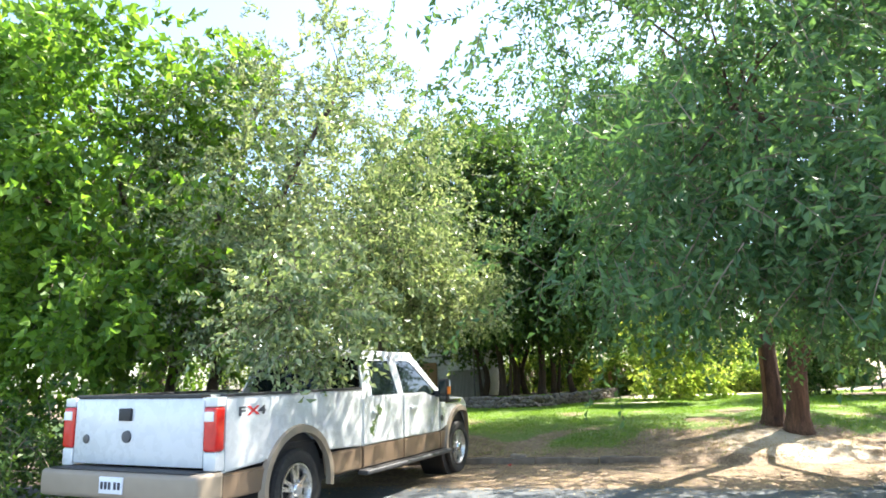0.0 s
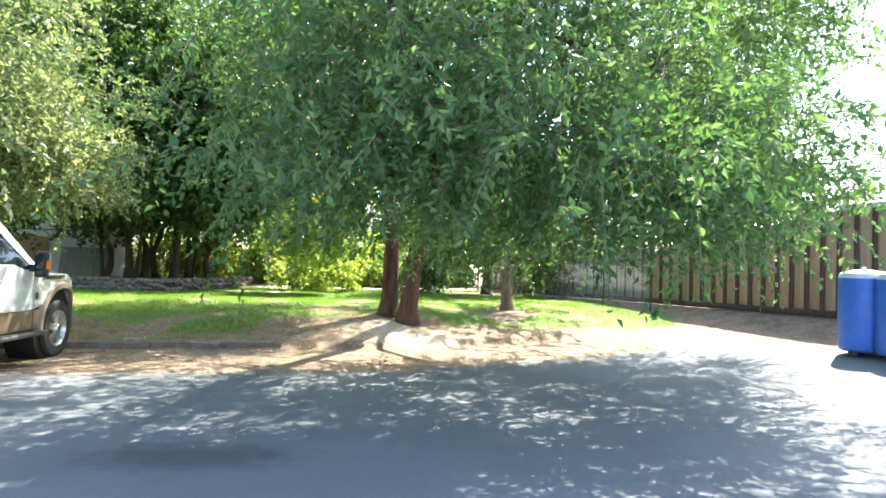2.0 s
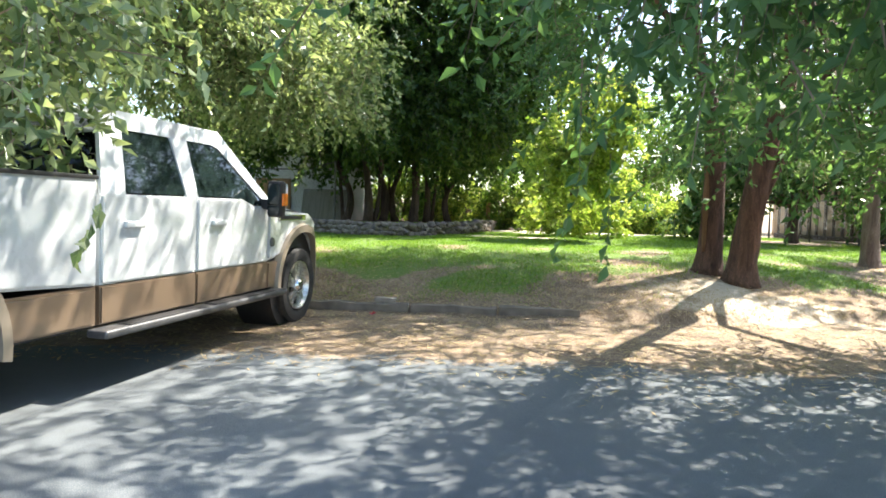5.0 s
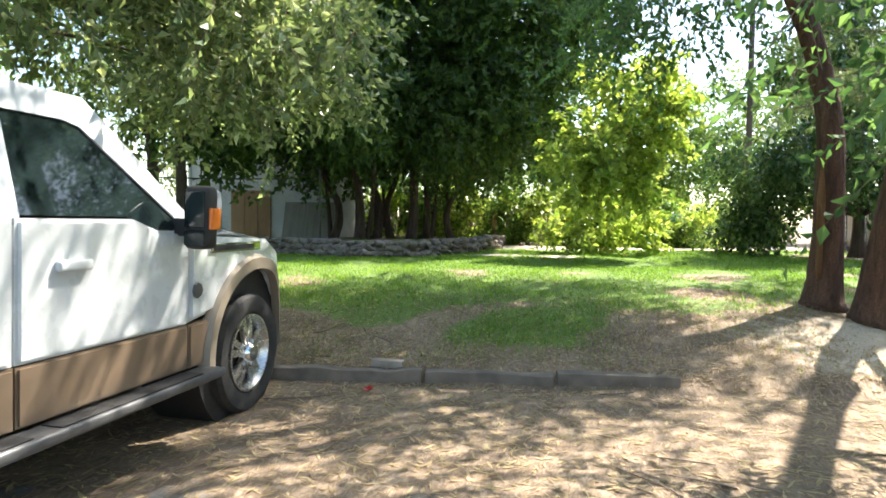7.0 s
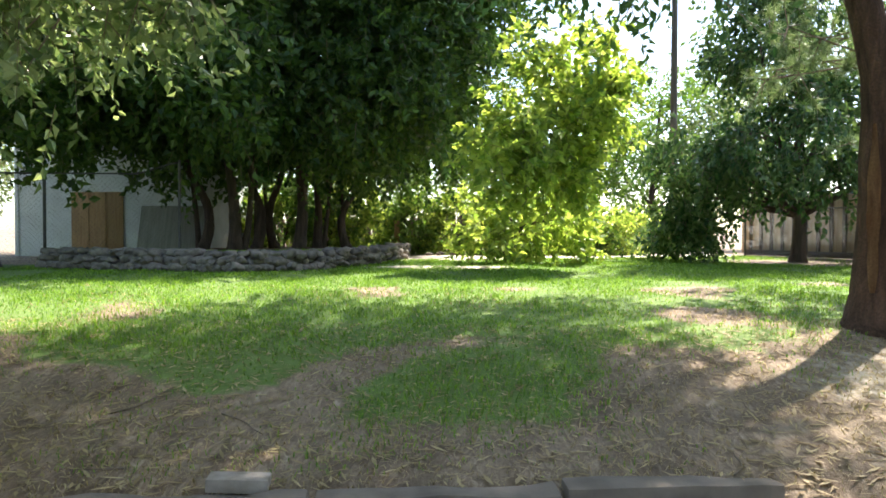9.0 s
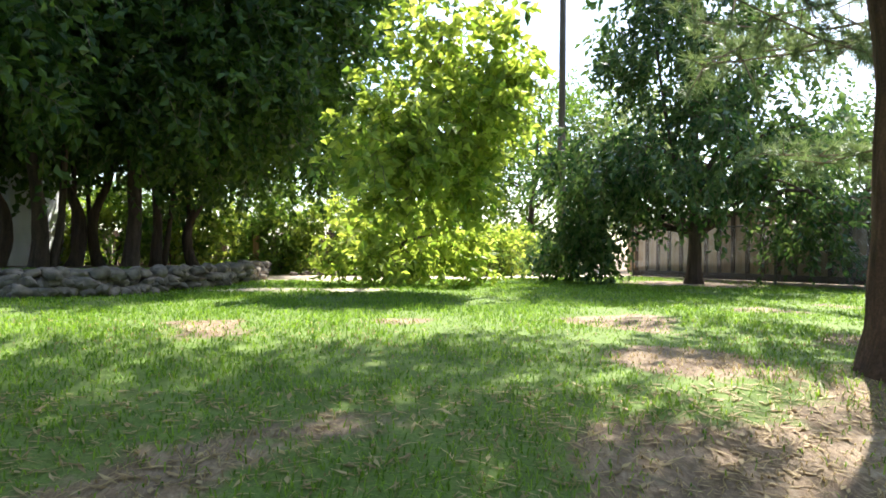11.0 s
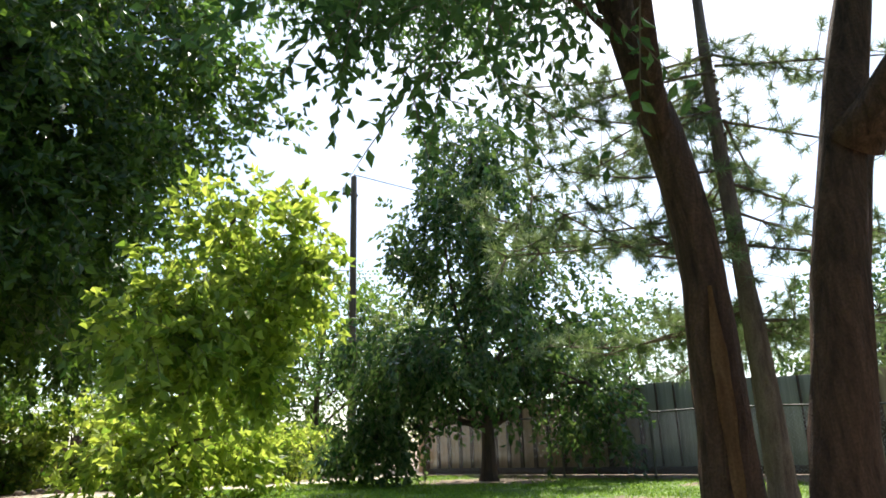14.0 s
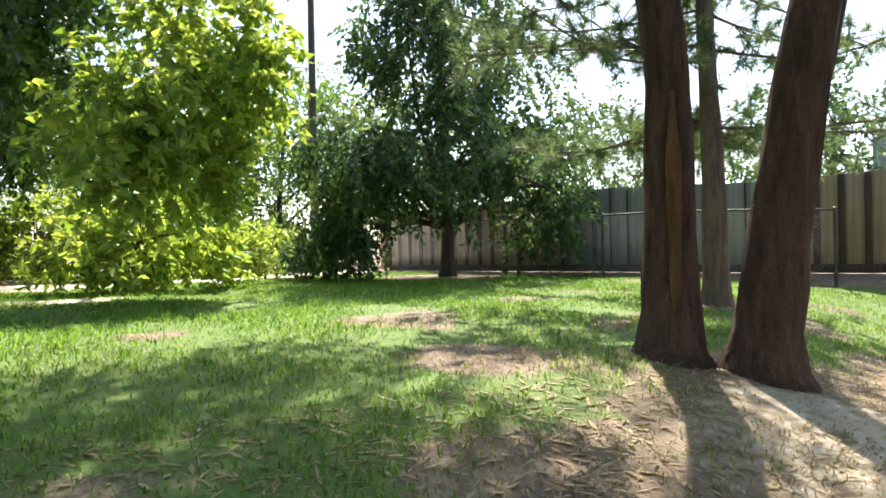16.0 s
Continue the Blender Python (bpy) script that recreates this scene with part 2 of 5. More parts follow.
def glass_mat():
    m = Mat("tinted_glass")
    m.colour((0.012, 0.02, 0.02))
    m.rough(0.03)
    m.bsdf.inputs["Specular IOR Level"].default_value = 0.55
    m.bsdf.inputs["Coat Roughness"].default_value = 0.02
    return m.m


M_GLASS = glass_mat()


# ---- mesh helpers ----
def part(name, bm, material, parent=None, label=""):
    """Links a bmesh as one mesh object, under a parent if given."""
    me = bpy.data.meshes.new(name)
    bm.to_mesh(me)
    bm.free()
    me.materials.append(material)
    ob = new(name, me)
    if parent is not None:
        ob.parent = parent
    if label:
        ob["label"] = label
    return ob


def raw(name, verts, faces, material, parent=None, smooth=False):
    """Links arrays of vertices and equal-sized faces as one mesh object."""
    verts, faces = np.asarray(verts, np.float32), np.asarray(faces, np.int32)
    me = bpy.data.meshes.new(name)
    k = faces.shape[1]
    me.vertices.add(len(verts))
    me.vertices.foreach_set("co", verts.ravel())
    me.loops.add(faces.size)
    me.loops.foreach_set("vertex_index", faces.ravel())
    me.polygons.add(len(faces))
    me.polygons.foreach_set("loop_start", np.arange(0, faces.size, k, dtype=np.int32))
    me.polygons.foreach_set("use_smooth", np.full(len(faces), smooth))
    me.update(calc_edges=True)
    me.validate()
    me.materials.append(material)
    ob = new(name, me)
    if parent is not None:
        ob.parent = parent
    return ob


def empty(name, m, label="", category="", group=""):
    ob = new(name)
    ob.matrix_basis = m
    return tagged(ob, label, category, group)


def smooth(bm, angle=40):
    for f in bm.faces:
        f.smooth = True
    for e in bm.edges:
        if len(e.link_faces) == 2 and e.calc_face_angle(0) > radians(angle):
            e.smooth = False
    return bm


def box(x0, x1, y0, y1, z0, z1, bevel=0.0, seg=2, bm=None):
    b = bmesh.new()
    bmesh.ops.create_cube(b, size=1)
    for v in b.verts:
        v.co = Vector(((x0 + x1) / 2 + v.co.x * (x1 - x0), (y0 + y1) / 2 + v.co.y * (y1 - y0), (z0 + z1) / 2 + v.co.z * (z1 - z0)))
    if bevel:
        bmesh.ops.bevel(b, geom=b.edges[:], offset=bevel, segments=seg, affect="EDGES", profile=0.6)
        smooth(b, 50)
    if bm is None:
        return b
    me = bpy.data.meshes.new("tmp")
    b.to_mesh(me)
    b.free()
    bm.from_mesh(me)
    bpy.data.meshes.remove(me)
    return bm


def plate_yz(points, x0, x1, bevel=0.0, seg=2):
    """A plate with the given outline in y and z, from x0 to x1."""
    b = bmesh.new()
    a = [b.verts.new((x0, y, z)) for y, z in points]
    c = [b.verts.new((x1, y, z)) for y, z in points]
    fs = [b.faces.new(a), b.faces.new(c[::-1])]
    n = len(points)
    for i in range(n):
        fs.append(b.faces.new((a[i], c[i], c[(i + 1) % n], a[(i + 1) % n])))
    bmesh.ops.recalc_face_normals(b, faces=fs)
    if bevel:
        es = [e for e in b.edges if abs(e.verts[0].co.x - e.verts[1].co.x) < 1e-6]
        bmesh.ops.bevel(b, geom=es, offset=bevel, segments=seg, affect="EDGES")
    return smooth(b, 35)


def turned(profile, n=40, axis="x", c=(0, 0, 0), bm=None):
    """A body of revolution; profile: (along, radius) pairs."""
    b = bm or bmesh.new()
    rings = []
    for a, r in profile:
        ring = []
        for i in range(n):
            p = math.tau * i / n
            u, v = r * math.cos(p), r * math.sin(p)
            co = {"x": (a, u, v), "z": (u, v, a), "y": (v, a, u)}[axis]
            ring.append(b.verts.new((co[0] + c[0], co[1] + c[1], co[2] + c[2])))
        rings.append(ring)
    for p, q in zip(rings, rings[1:]):
        for i in range(n):
            b.faces.new((p[i], q[i], q[(i + 1) % n], p[(i + 1) % n]))
    for ring in (rings[0], rings[-1]):
        if (ring[0].co - ring[n // 2].co).length > 1e-4:
            try:
                b.faces.new(ring)
            except ValueError:
                pass
    bmesh.ops.remove_doubles(b, verts=b.verts[:], dist=1e-5)
    bmesh.ops.recalc_face_normals(b, faces=b.faces[:])
    return smooth(b, 35)


def tube(points, radii, n=8, bm=None, rough=0.0, seed=0):
    """A tapering tube along points, its skin made uneven by rough."""
    b = bm or bmesh.new()
    rng = random.Random(seed)
    pts = [Vector(p) for p in points]
    rings, side = [], None
    for i, p in enumerate(pts):
        d = (pts[min(i + 1, len(pts) - 1)] - pts[max(i - 1, 0)]).normalized()
        side = (Vector((1, 0, 0.01)) if side is None else side)
        side = (side - d * side.dot(d)).normalized()
        up = d.cross(side)
        r = radii[i] if isinstance(radii, (list, tuple)) else radii
        rings.append([b.verts.new(p + (side * math.cos(math.tau * k / n) + up * math.sin(math.tau * k / n)) * r * (1 + rng.uniform(-rough, rough))) for k in range(n)])
    for p, q in zip(rings, rings[1:]):
        for k in range(n):
            f = b.faces.new((p[k], p[(k + 1) % n], q[(k + 1) % n], q[k]))
            f.smooth = True
    b.faces.new(rings[0][::-1])
    b.faces.new(rings[-1])
    return b


def bend(points, n):
    """A smooth run of n points through the given ones."""
    pts = [Vector(p) for p in points]
    out = []
    for i in range(n):
        u = i / (n - 1) * (len(pts) - 1)
        k = min(int(u), len(pts) - 2)
        f = u - k
        p0, p1, p2, p3 = pts[max(k - 1, 0)], pts[k], pts[k + 1], pts[min(k + 2, len(pts) - 1)]
        out.append(0.5 * ((2 * p1) + (p2 - p0) * f + (2 * p0 - 5 * p1 + 4 * p2 - p3) * f * f + (3 * p1 - p0 - 3 * p2 + p3) * f ** 3))
    return out


def swell(u, *pairs):
    xs, ys = zip(*pairs)
    return float(np.interp(u, xs, ys))


# ---- the ground: one sheet ----
def bank(x, y):
    """Metres behind the line where the lawn begins to rise above the drive."""
    return y - (10.95 + 0.12 * max(-1, min(x, 3.5)) + max(0, min(1, (x - 4) / 6)) * 3)


def height(x, y):
    z = swell(bank(x, y), (-0.05, 0), (0.12, 0.1), (1, 0.25), (1.6, 0.38), (2.3, 0.48), (4, 0.57), (11, 0.65), (16, 0.62), (29, 0.5), (60, 0.4))
    if x < -0.2:
        z -= 0.045 * min(-x - 0.2, 3) * swell(y, (-20, 0), (0, 1), (9.5, 1), (11.5, 0))
    z += 0.018 * noise.noise(Vector((x * 0.7, y * 0.7, 0))) * swell(bank(x, y), (-1, 0.4), (1, 1.6))
    z += 0.2 * swell(math.hypot((x + 2.7) / 2.4, (y - 23.0) / 4.3), (0.85, 1), (1.0, 0))
    side = (13.9 - 0.369 * (y - 12.6) - x) * 0.938
    z = max(z, swell(side, (0, 0.66), (0.5, 0.55), (1.3, 0.3), (2.2, 0.2), (4.5, 0.0)) * swell(y, (4, 0), (10, 1), (60, 1)))
    return z


def zones(x, y):
    """Asphalt, turf and the pale tone of dusty and sunlit ground, each 0 to 1, at a place."""
    d = bank(x, y)
    edge = 8.35 + 0.16 * x if x < 5 else 9.15 + (x - 5) * 0.62
    asphalt = swell(y - edge, (-0.7, 1), (0.7, 0))
    turf = swell(d, (0.15, 0), (0.9, 0.62), (1.8, 1))
    for cx, cy, r in ((5.0, 12.6, 1.6), (3.2, 12.0, 0.9), (6.9, 13.1, 0.8), (3.6, 14.2, 0.55), (-0.9, 11.6, 0.9), (8.0, 22.5, 1.5), (7.6, 15.7, 0.7)):
        turf *= swell(math.hypot(x - cx, y - cy) / r, (0.5, 0), (1.25, 1))
    if d < 5:
        turf *= swell(noise.noise(Vector((x * 0.9, y * 0.9, 7))), (-0.4, 0.3), (-0.08, 1))
    strip = y - (22.5 + 0.42 * (x - 1))
    dust_and_sun = swell(abs(strip - 1.8), (1.6, 1), (2.3, 0)) * swell(x, (-1.5, 0), (0, 1), (7.5, 1), (9, 0))
    # This pale streak paints a sunlit strip of ground into the colour.
    dust_and_sun = max(dust_and_sun, swell(math.hypot((x - 0.9) / 1.5, (y - 19.9) / 0.5), (0.6, 1), (1.2, 0)))
    dust_and_sun = max(dust_and_sun, swell(math.hypot((x - 5.0) / 1.5, (y - 12.5) / 1.0), (0.2, 0.72), (1.6, 0.1)))
    side = (13.9 - 0.369 * (y - 12.6) - x) * 0.938
    asphalt *= swell(side, (1.2, 0), (2.6, 1))
    turf *= swell(side, (0.3, 0.2), (1.5, 1))
    if strip > 0.6:
        turf = 0
    return asphalt, turf, dust_and_sun


def axis(lo, hi, step, far):
    inner = np.arange(lo, hi + 1e-6, step)
    g = np.cumsum(step * 1.22 ** np.arange(1, 60))
    g = g[g < far]
    return np.concatenate([lo - g[::-1], inner, hi + g])


def build_ground():
    xs, ys = axis(-7, 14, 0.16, 900), axis(-1, 27, 0.16, 900)
    n, m = len(xs), len(ys)
    verts = [(x, y, height(x, y)) for y in ys for x in xs]
    i = np.arange((m - 1) * n).reshape(m - 1, n)[:, :-1].ravel()
    ob = raw("ground", verts, np.stack([i, i + 1, i + 1 + n, i + n], 1), M_GROUND, None, True)
    col = ob.data.color_attributes.new("zone", "FLOAT_COLOR", "POINT")
    col.data.foreach_set("color", np.array([(*zones(x, y), 1) for x, y, _ in verts], np.float32).ravel())
    tagged(ob, "asphalt drive, needle-littered earth and shaded green lawn", "ground", kind="structure")


build_ground()


# ---- the pickup ----
def arch(yc, r, z0, n=14, zc=0.5):
    """Points over a wheel opening, from front to rear, at or above z0."""
    out = []
    for k in range(n + 1):
        a = math.pi * k / n
        out.append((yc + r * math.cos(a), max(z0, zc + r * 0.98 * math.sin(a))))
    return out


def wheel(parent, x, y, out):
    """A tyre with a bright ten-spoke rim; out: +1 where its face looks to +x."""
    r = 0.42
    w = part("wheel", turned([(-0.13, 0.1), (-0.13, 0.26), (0.02, 0.27), (0.02, 0.1)], 32), M_BLACK, parent)
    w.matrix_basis = pose(x, y, r, 0, 0, 0 if out > 0 else 180)
    tyre = turned([(-0.135, 0.27), (-0.14, 0.33), (-0.13, 0.385), (-0.10, 0.412), (0, r), (0.10, 0.412), (0.13, 0.385), (0.14, 0.33), (0.125, 0.28), (0.10, 0.262), (-0.10, 0.262), (-0.135, 0.27)], 96)
    for v in tyre.verts:
        rad = math.hypot(v.co.y, v.co.z)
        if rad > 0.4:
            k = round(math.atan2(v.co.z, v.co.y) / math.tau * 96)
            drop = 0.972 if (k + (v.co.x > 0.02)) % 2 else 1.0
            v.co.y, v.co.z = v.co.y * drop, v.co.z * drop
    part("tyre", tyre, M_RUBBER, w, "black all-terrain tyre")
    rim = turned([(0.04, 0.2), (0.06, 0.235), (0.10, 0.262), (0.128, 0.266), (0.13, 0.25), (0.10, 0.236), (0.05, 0.215)], 48)
    part("rim", rim, M_ALLOY, w, "polished alloy rim")
    for k in range(10):
        a = math.tau * (k // 2) / 5 + (0.2 if k % 2 else -0.2)
        s = box(0.075, 0.118, -0.021, 0.021, 0.045, 0.242, 0.008)
        for v in s.verts:
            v.co = Matrix.Rotation(a, 4, "X") @ Vector((v.co.x - 0.015 * (v.co.z > 0.15), v.co.y * (1.25 - 1.8 * (v.co.z - 0.1)), v.co.z))
        part("spoke", s, M_ALLOY, w)
    part("hub_cap", turned([(0.06, 0.075), (0.13, 0.07), (0.15, 0.055), (0.155, 0.0)], 24), M_CHROME, w, "chrome hub cap")
    for k in range(8):
        a = math.tau * k / 8 + 0.2
        part("lug_nut", turned([(0.1, 0.011), (0.128, 0.011), (0.132, 0.0)], 6, "x", (0, 0.088 * math.cos(a), 0.088 * math.sin(a))), M_CHROME, w)


def pickup():
    """A four-door pickup, nose to +y; its flank that faces the drive lies at x = 0."""
    car = empty("pickup_truck", pose(0, 0, -0.02, 0, 1.0, 0), "white crew-cab pickup with tan lower body parked on the drive", "truck")
    W, BELT, SPLIT, SILL = 2.02, 1.33, 0.73, 0.47
    FA, RA = 10.0, 5.63
    for x, y, o in ((-0.15, FA, 1), (-0.15, RA, 1), (-W + 0.15, FA, -1), (-W + 0.15, RA, -1)):
        wheel(car, x, y, o)

    def flank(points, name, mat, lab="", thick=0.07, bev=0.02, both=True):
        part(name, plate_yz(points, -thick, 0, bev), mat, car, lab)
        if both:
            part(name, plate_yz(points, -W, -W + thick, bev), mat, car, lab)

    # bed
    ra = arch(RA, 0.56, SPLIT, 16, 0.47)
    flank([(4.56, SPLIT), (4.56, 1.42), (6.92, 1.42), (6.92, SPLIT)] + [p for p in ra if p[1] > SPLIT], "bed_side", M_PAINT, "white bed side")
    front = [p for p in arch(RA, 0.56, SILL, 16, 0.47) if p[1] <= SPLIT and p[0] > RA]
    flank([(6.92, SPLIT - 0.004), (6.92, SILL)] + [(RA + 0.56, SILL), (RA + 0.5, SPLIT - 0.004)], "bed_skirt", M_TAN, "metallic tan lower bed side")
    flank([(4.55, SPLIT - 0.004), (RA - 0.5, SPLIT - 0.004), (RA - 0.56, SILL + 0.02), (4.55, SILL + 0.02)], "rear_skirt", M_TAN)
    part("bed_floor", box(-W + 0.08, -0.08, 4.63, 6.86, 0.86, 0.9, 0.006), M_BLACK, car)
    part("bed_front", box(-W + 0.08, -0.08, 6.86, 6.91, 0.86, 1.40, 0.01), M_PAINT, car)
    for x0, x1 in ((-0.085, 0.004), (-W - 0.004, -W + 0.085)):
        part("bed_rail", box(x0, x1, 4.58, 6.92, 1.418, 1.445, 0.01), M_BLACK, car, "black plastic bed rail cap")
    # tailgate with its fittings
    gate = part("tailgate", box(-W + 0.155, -0.155, 4.48, 4.57, 0.78, 1.415, 0.025), M_PAINT, car, "white tailgate")
    part("tailgate_cap", box(-W + 0.19, -0.19, 4.47, 4.58, 1.412, 1.445, 0.012), M_BLACK, gate, "black tailgate cap")
    part("tailgate_handle", box(-1.22, -1.06, 4.455, 4.485, 1.2, 1.32, 0.012), M_BLACK, gate, "black handle recess")
    part("badge", turned([(4.46, 0.0), (4.465, 0.055), (4.48, 0.06)], 28, "y", (-1.12, 0, 1.05)), M_GREYDECAL, gate, "dark oval badge")
    part("side_badge", turned([(4.465, 0.0), (4.47, 0.04), (4.48, 0.045)], 24, "y", (-1.68, 0, 1.02)), M_STEPBAR, gate)
    for x0, x1 in ((-0.15, -0.002), (-W + 0.002, -W + 0.15)):
        lamp = part("tail_lamp", box(x0, x1, 4.465, 4.58, 0.93, 1.33, 0.03, 3), M_RED, car, "red tail lamp")
        part("reverse_lamp", box(x0 + 0.02, x1 - 0.02, 4.456, 4.48, 1.2, 1.29, 0.01), M_CLEAR, lamp, "clear reversing lens")
        part("tail_post", box(x0, x1, 4.48, 4.58, 0.76, 0.928, 0.015), M_PAINT, car)
        part("tail_post", box(x0, x1, 4.48, 4.58, 1.332, 1.418, 0.012), M_PAINT, car)
    bumper = part("rear_bumper", box(-W - 0.01, 0.01, 4.3, 4.58, 0.50, 0.755, 0.05, 3), M_TANTRIM, car, "tan steel rear bumper")
    part("step_pad", box(-W + 0.1, -0.1, 4.32, 4.52, 0.752, 0.765, 0.004), M_BLACK, bumper)
    lp = part("license_plate", box(-1.18, -0.88, 4.288, 4.302, 0.56, 0.71, 0.004), M_PLATE, bumper, "pale licence plate")
    for i, x in enumerate((-1.14, -1.09, -1.04, -0.97, -0.92)):
        part("plate_mark", box(x - 0.014, x + 0.014, 4.283, 4.289, 0.60, 0.665), M_DIGIT, lp)
    part("hitch", box(-1.08, -0.96, 4.36, 5.1, 0.40, 0.5, 0.01), M_BLACK, bumper)
    part("tail_pipe", tube([(-0.35, 4.44, 0.42), (-0.35, 4.9, 0.42)], 0.045, 14), M_STEEL, car)
    # cab below the belt: rear and front doors
    flank([(6.95, SPLIT), (6.95, BELT), (8.02, BELT), (8.02, SPLIT)], "rear_door", M_PAINT, "white rear door", 0.08, 0.018)
    flank([(8.032, SPLIT), (8.032, BELT), (8.75, BELT), (8.95, BELT - 0.06), (9.22, BELT - 0.06), (9.22, SPLIT)], "front_door", M_PAINT, "white front door", 0.08, 0.018)
    for y0, y1 in ((6.95, 8.02), (8.032, 9.22)):
        flank([(y0, SILL), (y0, SPLIT - 0.004), (y1, SPLIT - 0.004), (y1, SILL)], "door_skirt", M_TAN, "metallic tan door skirt", 0.08, 0.012)
    part("cab_shell", box(-W + 0.085, -0.085, 6.97, 9.2, 0.5, BELT - 0.02, 0.02), M_BLACK, car)
    part("underbody", box(-W + 0.35, -0.35, 4.5, 10.6, 0.36, 0.56, 0.03), M_BLACK, car)
    for yd in (7.15, 8.22):
        h = part("door_handle", box(-0.002, 0.035, yd, yd + 0.2, 1.1, 1.15, 0.015, 3), M_PAINT, car, "white pull handle")
    # greenhouse: pillars, roof and panes leaning inwards
    TOP, LEAN = 1.915, 0.19

    def xin(z):
        return -0.02 - LEAN * (z - BELT) / (TOP - BELT)

    def pane(pts, name, mat, off=0.0, thick=0.03, lab=""):
        for s in (1, -1):
            b = bmesh.new()
            ring = []
            for dx in (0, -thick):
                ring.append([b.verts.new(((xin(z) + off + dx) if s > 0 else (-W - xin(z) - off - dx), y, z)) for y, z in pts])
            b.faces.new(ring[0])
            b.faces.new(ring[1][::-1])
            for i in range(len(pts)):
                b.faces.new((ring[0][i], ring[1][i], ring[1][(i + 1) % len(pts)], ring[0][(i + 1) % len(pts)]))
            bmesh.ops.recalc_face_normals(b, faces=b.faces[:])
            part(name, smooth(b, 30), mat, car, lab)

    WB, WT = BELT + 0.012, 1.785
    pane([(6.97, BELT), (7.2, BELT), (7.33, WT), (7.33, TOP), (7.15, TOP)], "rear_pillar", M_PAINT)
    pane([(7.91, BELT), (8.06, BELT), (8.10, WT), (8.10, TOP), (7.9, TOP), (7.88, WT)], "centre_pillar", M_PAINT)
    pane([(9.2, BELT - 0.06), (9.34, BELT - 0.06), (8.62, TOP), (8.4, TOP), (8.45, WT), (8.55, WT - 0.02)], "windscreen_pillar", M_PAINT)
    pane([(7.33, WT), (8.45, WT), (8.4, TOP), (7.33, TOP)], "roof_side", M_PAINT)
    pane([(7.2, WB), (7.91, WB), (7.88, WT), (7.33, WT)], "rear_window", M_GLASS, -0.012, 0.012, "dark tinted rear side window")
    pane([(8.06, WB), (8.72, WB), (8.92, WB - 0.06), (9.2, WB - 0.06), (8.55, WT - 0.02), (8.45, WT), (8.10, WT)], "front_window", M_GLASS, -0.012, 0.012, "dark tinted front side window")
    b = bmesh.new()
    rows = []
    for y, z in ((7.05, TOP - 0.03), (7.2, TOP + 0.035), (7.7, TOP + 0.055), (8.3, TOP + 0.035), (8.6, TOP - 0.01)):
        rows.append([b.verts.new((x, y, z - 0.05 * abs((x + W / 2) / 0.8) ** 3)) for x in np.linspace(-W + 0.225, -0.225, 9)])
    for p, q in zip(rows, rows[1:]):
        for i in range(8):
            b.faces.new((p[i], p[i + 1], q[i + 1], q[i]))
    bmesh.ops.solidify(b, geom=b.faces[:], thickness=0.03)
    part("roof", smooth(b, 40), M_PAINT, car, "white cab roof")

    def cross_pane(name, y0, z0, y1, z1, in0, in1, mat, lab):
        b = bmesh.new()
        a = [b.verts.new(p) for p in ((-in0, y0, z0), (-W + in0, y0, z0), (-W + in1, y1, z1), (-in1, y1, z1))]
        b.faces.new(a)
        bmesh.ops.solidify(b, geom=b.faces[:], thickness=0.012)
        part(name, b, mat, car, lab)

    cross_pane("back_window", 6.985, 1.33, 7.12, 1.71, 0.14, 0.24, M_GLASS, "black back window of the cab")
    cross_pane("windscreen", 9.33, BELT - 0.05, 8.62, TOP - 0.02, 0.1, 0.24, M_GLASS, "dark windscreen")
    part("back_panel", box(-W + 0.1, -0.1, 6.955, 6.975, 0.9, 1.36, 0.008), M_PAINT, car)
    # nose
    fa = arch(FA, 0.56, SPLIT, 16, 0.47)
    flank([(9.235, SPLIT), (9.235, 1.24), (10.2, 1.2), (10.55, 1.12), (10.68, 1.0), (10.68, SPLIT)] + [p for p in fa if p[1] > SPLIT], "front_fender", M_PAINT, "white front fender", 0.1, 0.03)
    flank([(9.235, SILL), (9.235, SPLIT - 0.004), (FA - 0.5, SPLIT - 0.004), (FA - 0.56, SILL)], "front_skirt", M_TAN, "", 0.08, 0.012)
    b = bmesh.new()
    rows = []
    for y, z in ((9.24, 1.255), (9.7, 1.29), (10.2, 1.255), (10.5, 1.17), (10.65, 1.08)):
        rows.append([b.verts.new((x, y, z - 0.05 * abs((x + W / 2) / 0.93) ** 4 + (0.03 if 0.35 < abs(x + W / 2) < 0.7 else 0))) for x in np.linspace(-W + 0.08, -0.08, 13)])
    for p, q in zip(rows, rows[1:]):
        for i in range(12):
            b.faces.new((p[i], p[i + 1], q[i + 1], q[i]))
    bmesh.ops.solidify(b, geom=b.faces[:], thickness=0.03)
    part("hood", smooth(b, 40), M_PAINT, car, "white bulged hood")
    part("nose_core", box(-W + 0.12, -0.12, 10.3, 10.61, 0.6, 1.08, 0.03), M_BLACK, car)
    part("grille", box(-W + 0.42, -0.42, 10.61, 10.7, 0.72, 1.08, 0.03), M_CHROME, car, "chrome grille")
    for x0, x1 in ((-0.42, -0.02), (-W + 0.02, -W + 0.42)):
        part("headlamp", box(x0, x1, 10.47, 10.7, 0.84, 1.07, 0.03, 3), M_CLEAR, car, "clear headlamp")
        part("corner_lamp", box(x0 if x0 < -1 else x1 - 0.05, x0 + 0.05 if x0 < -1 else x1 + 0.012, 10.51, 10.68, 0.86, 1.0, 0.012), M_AMBER, car, "amber corner lamp")
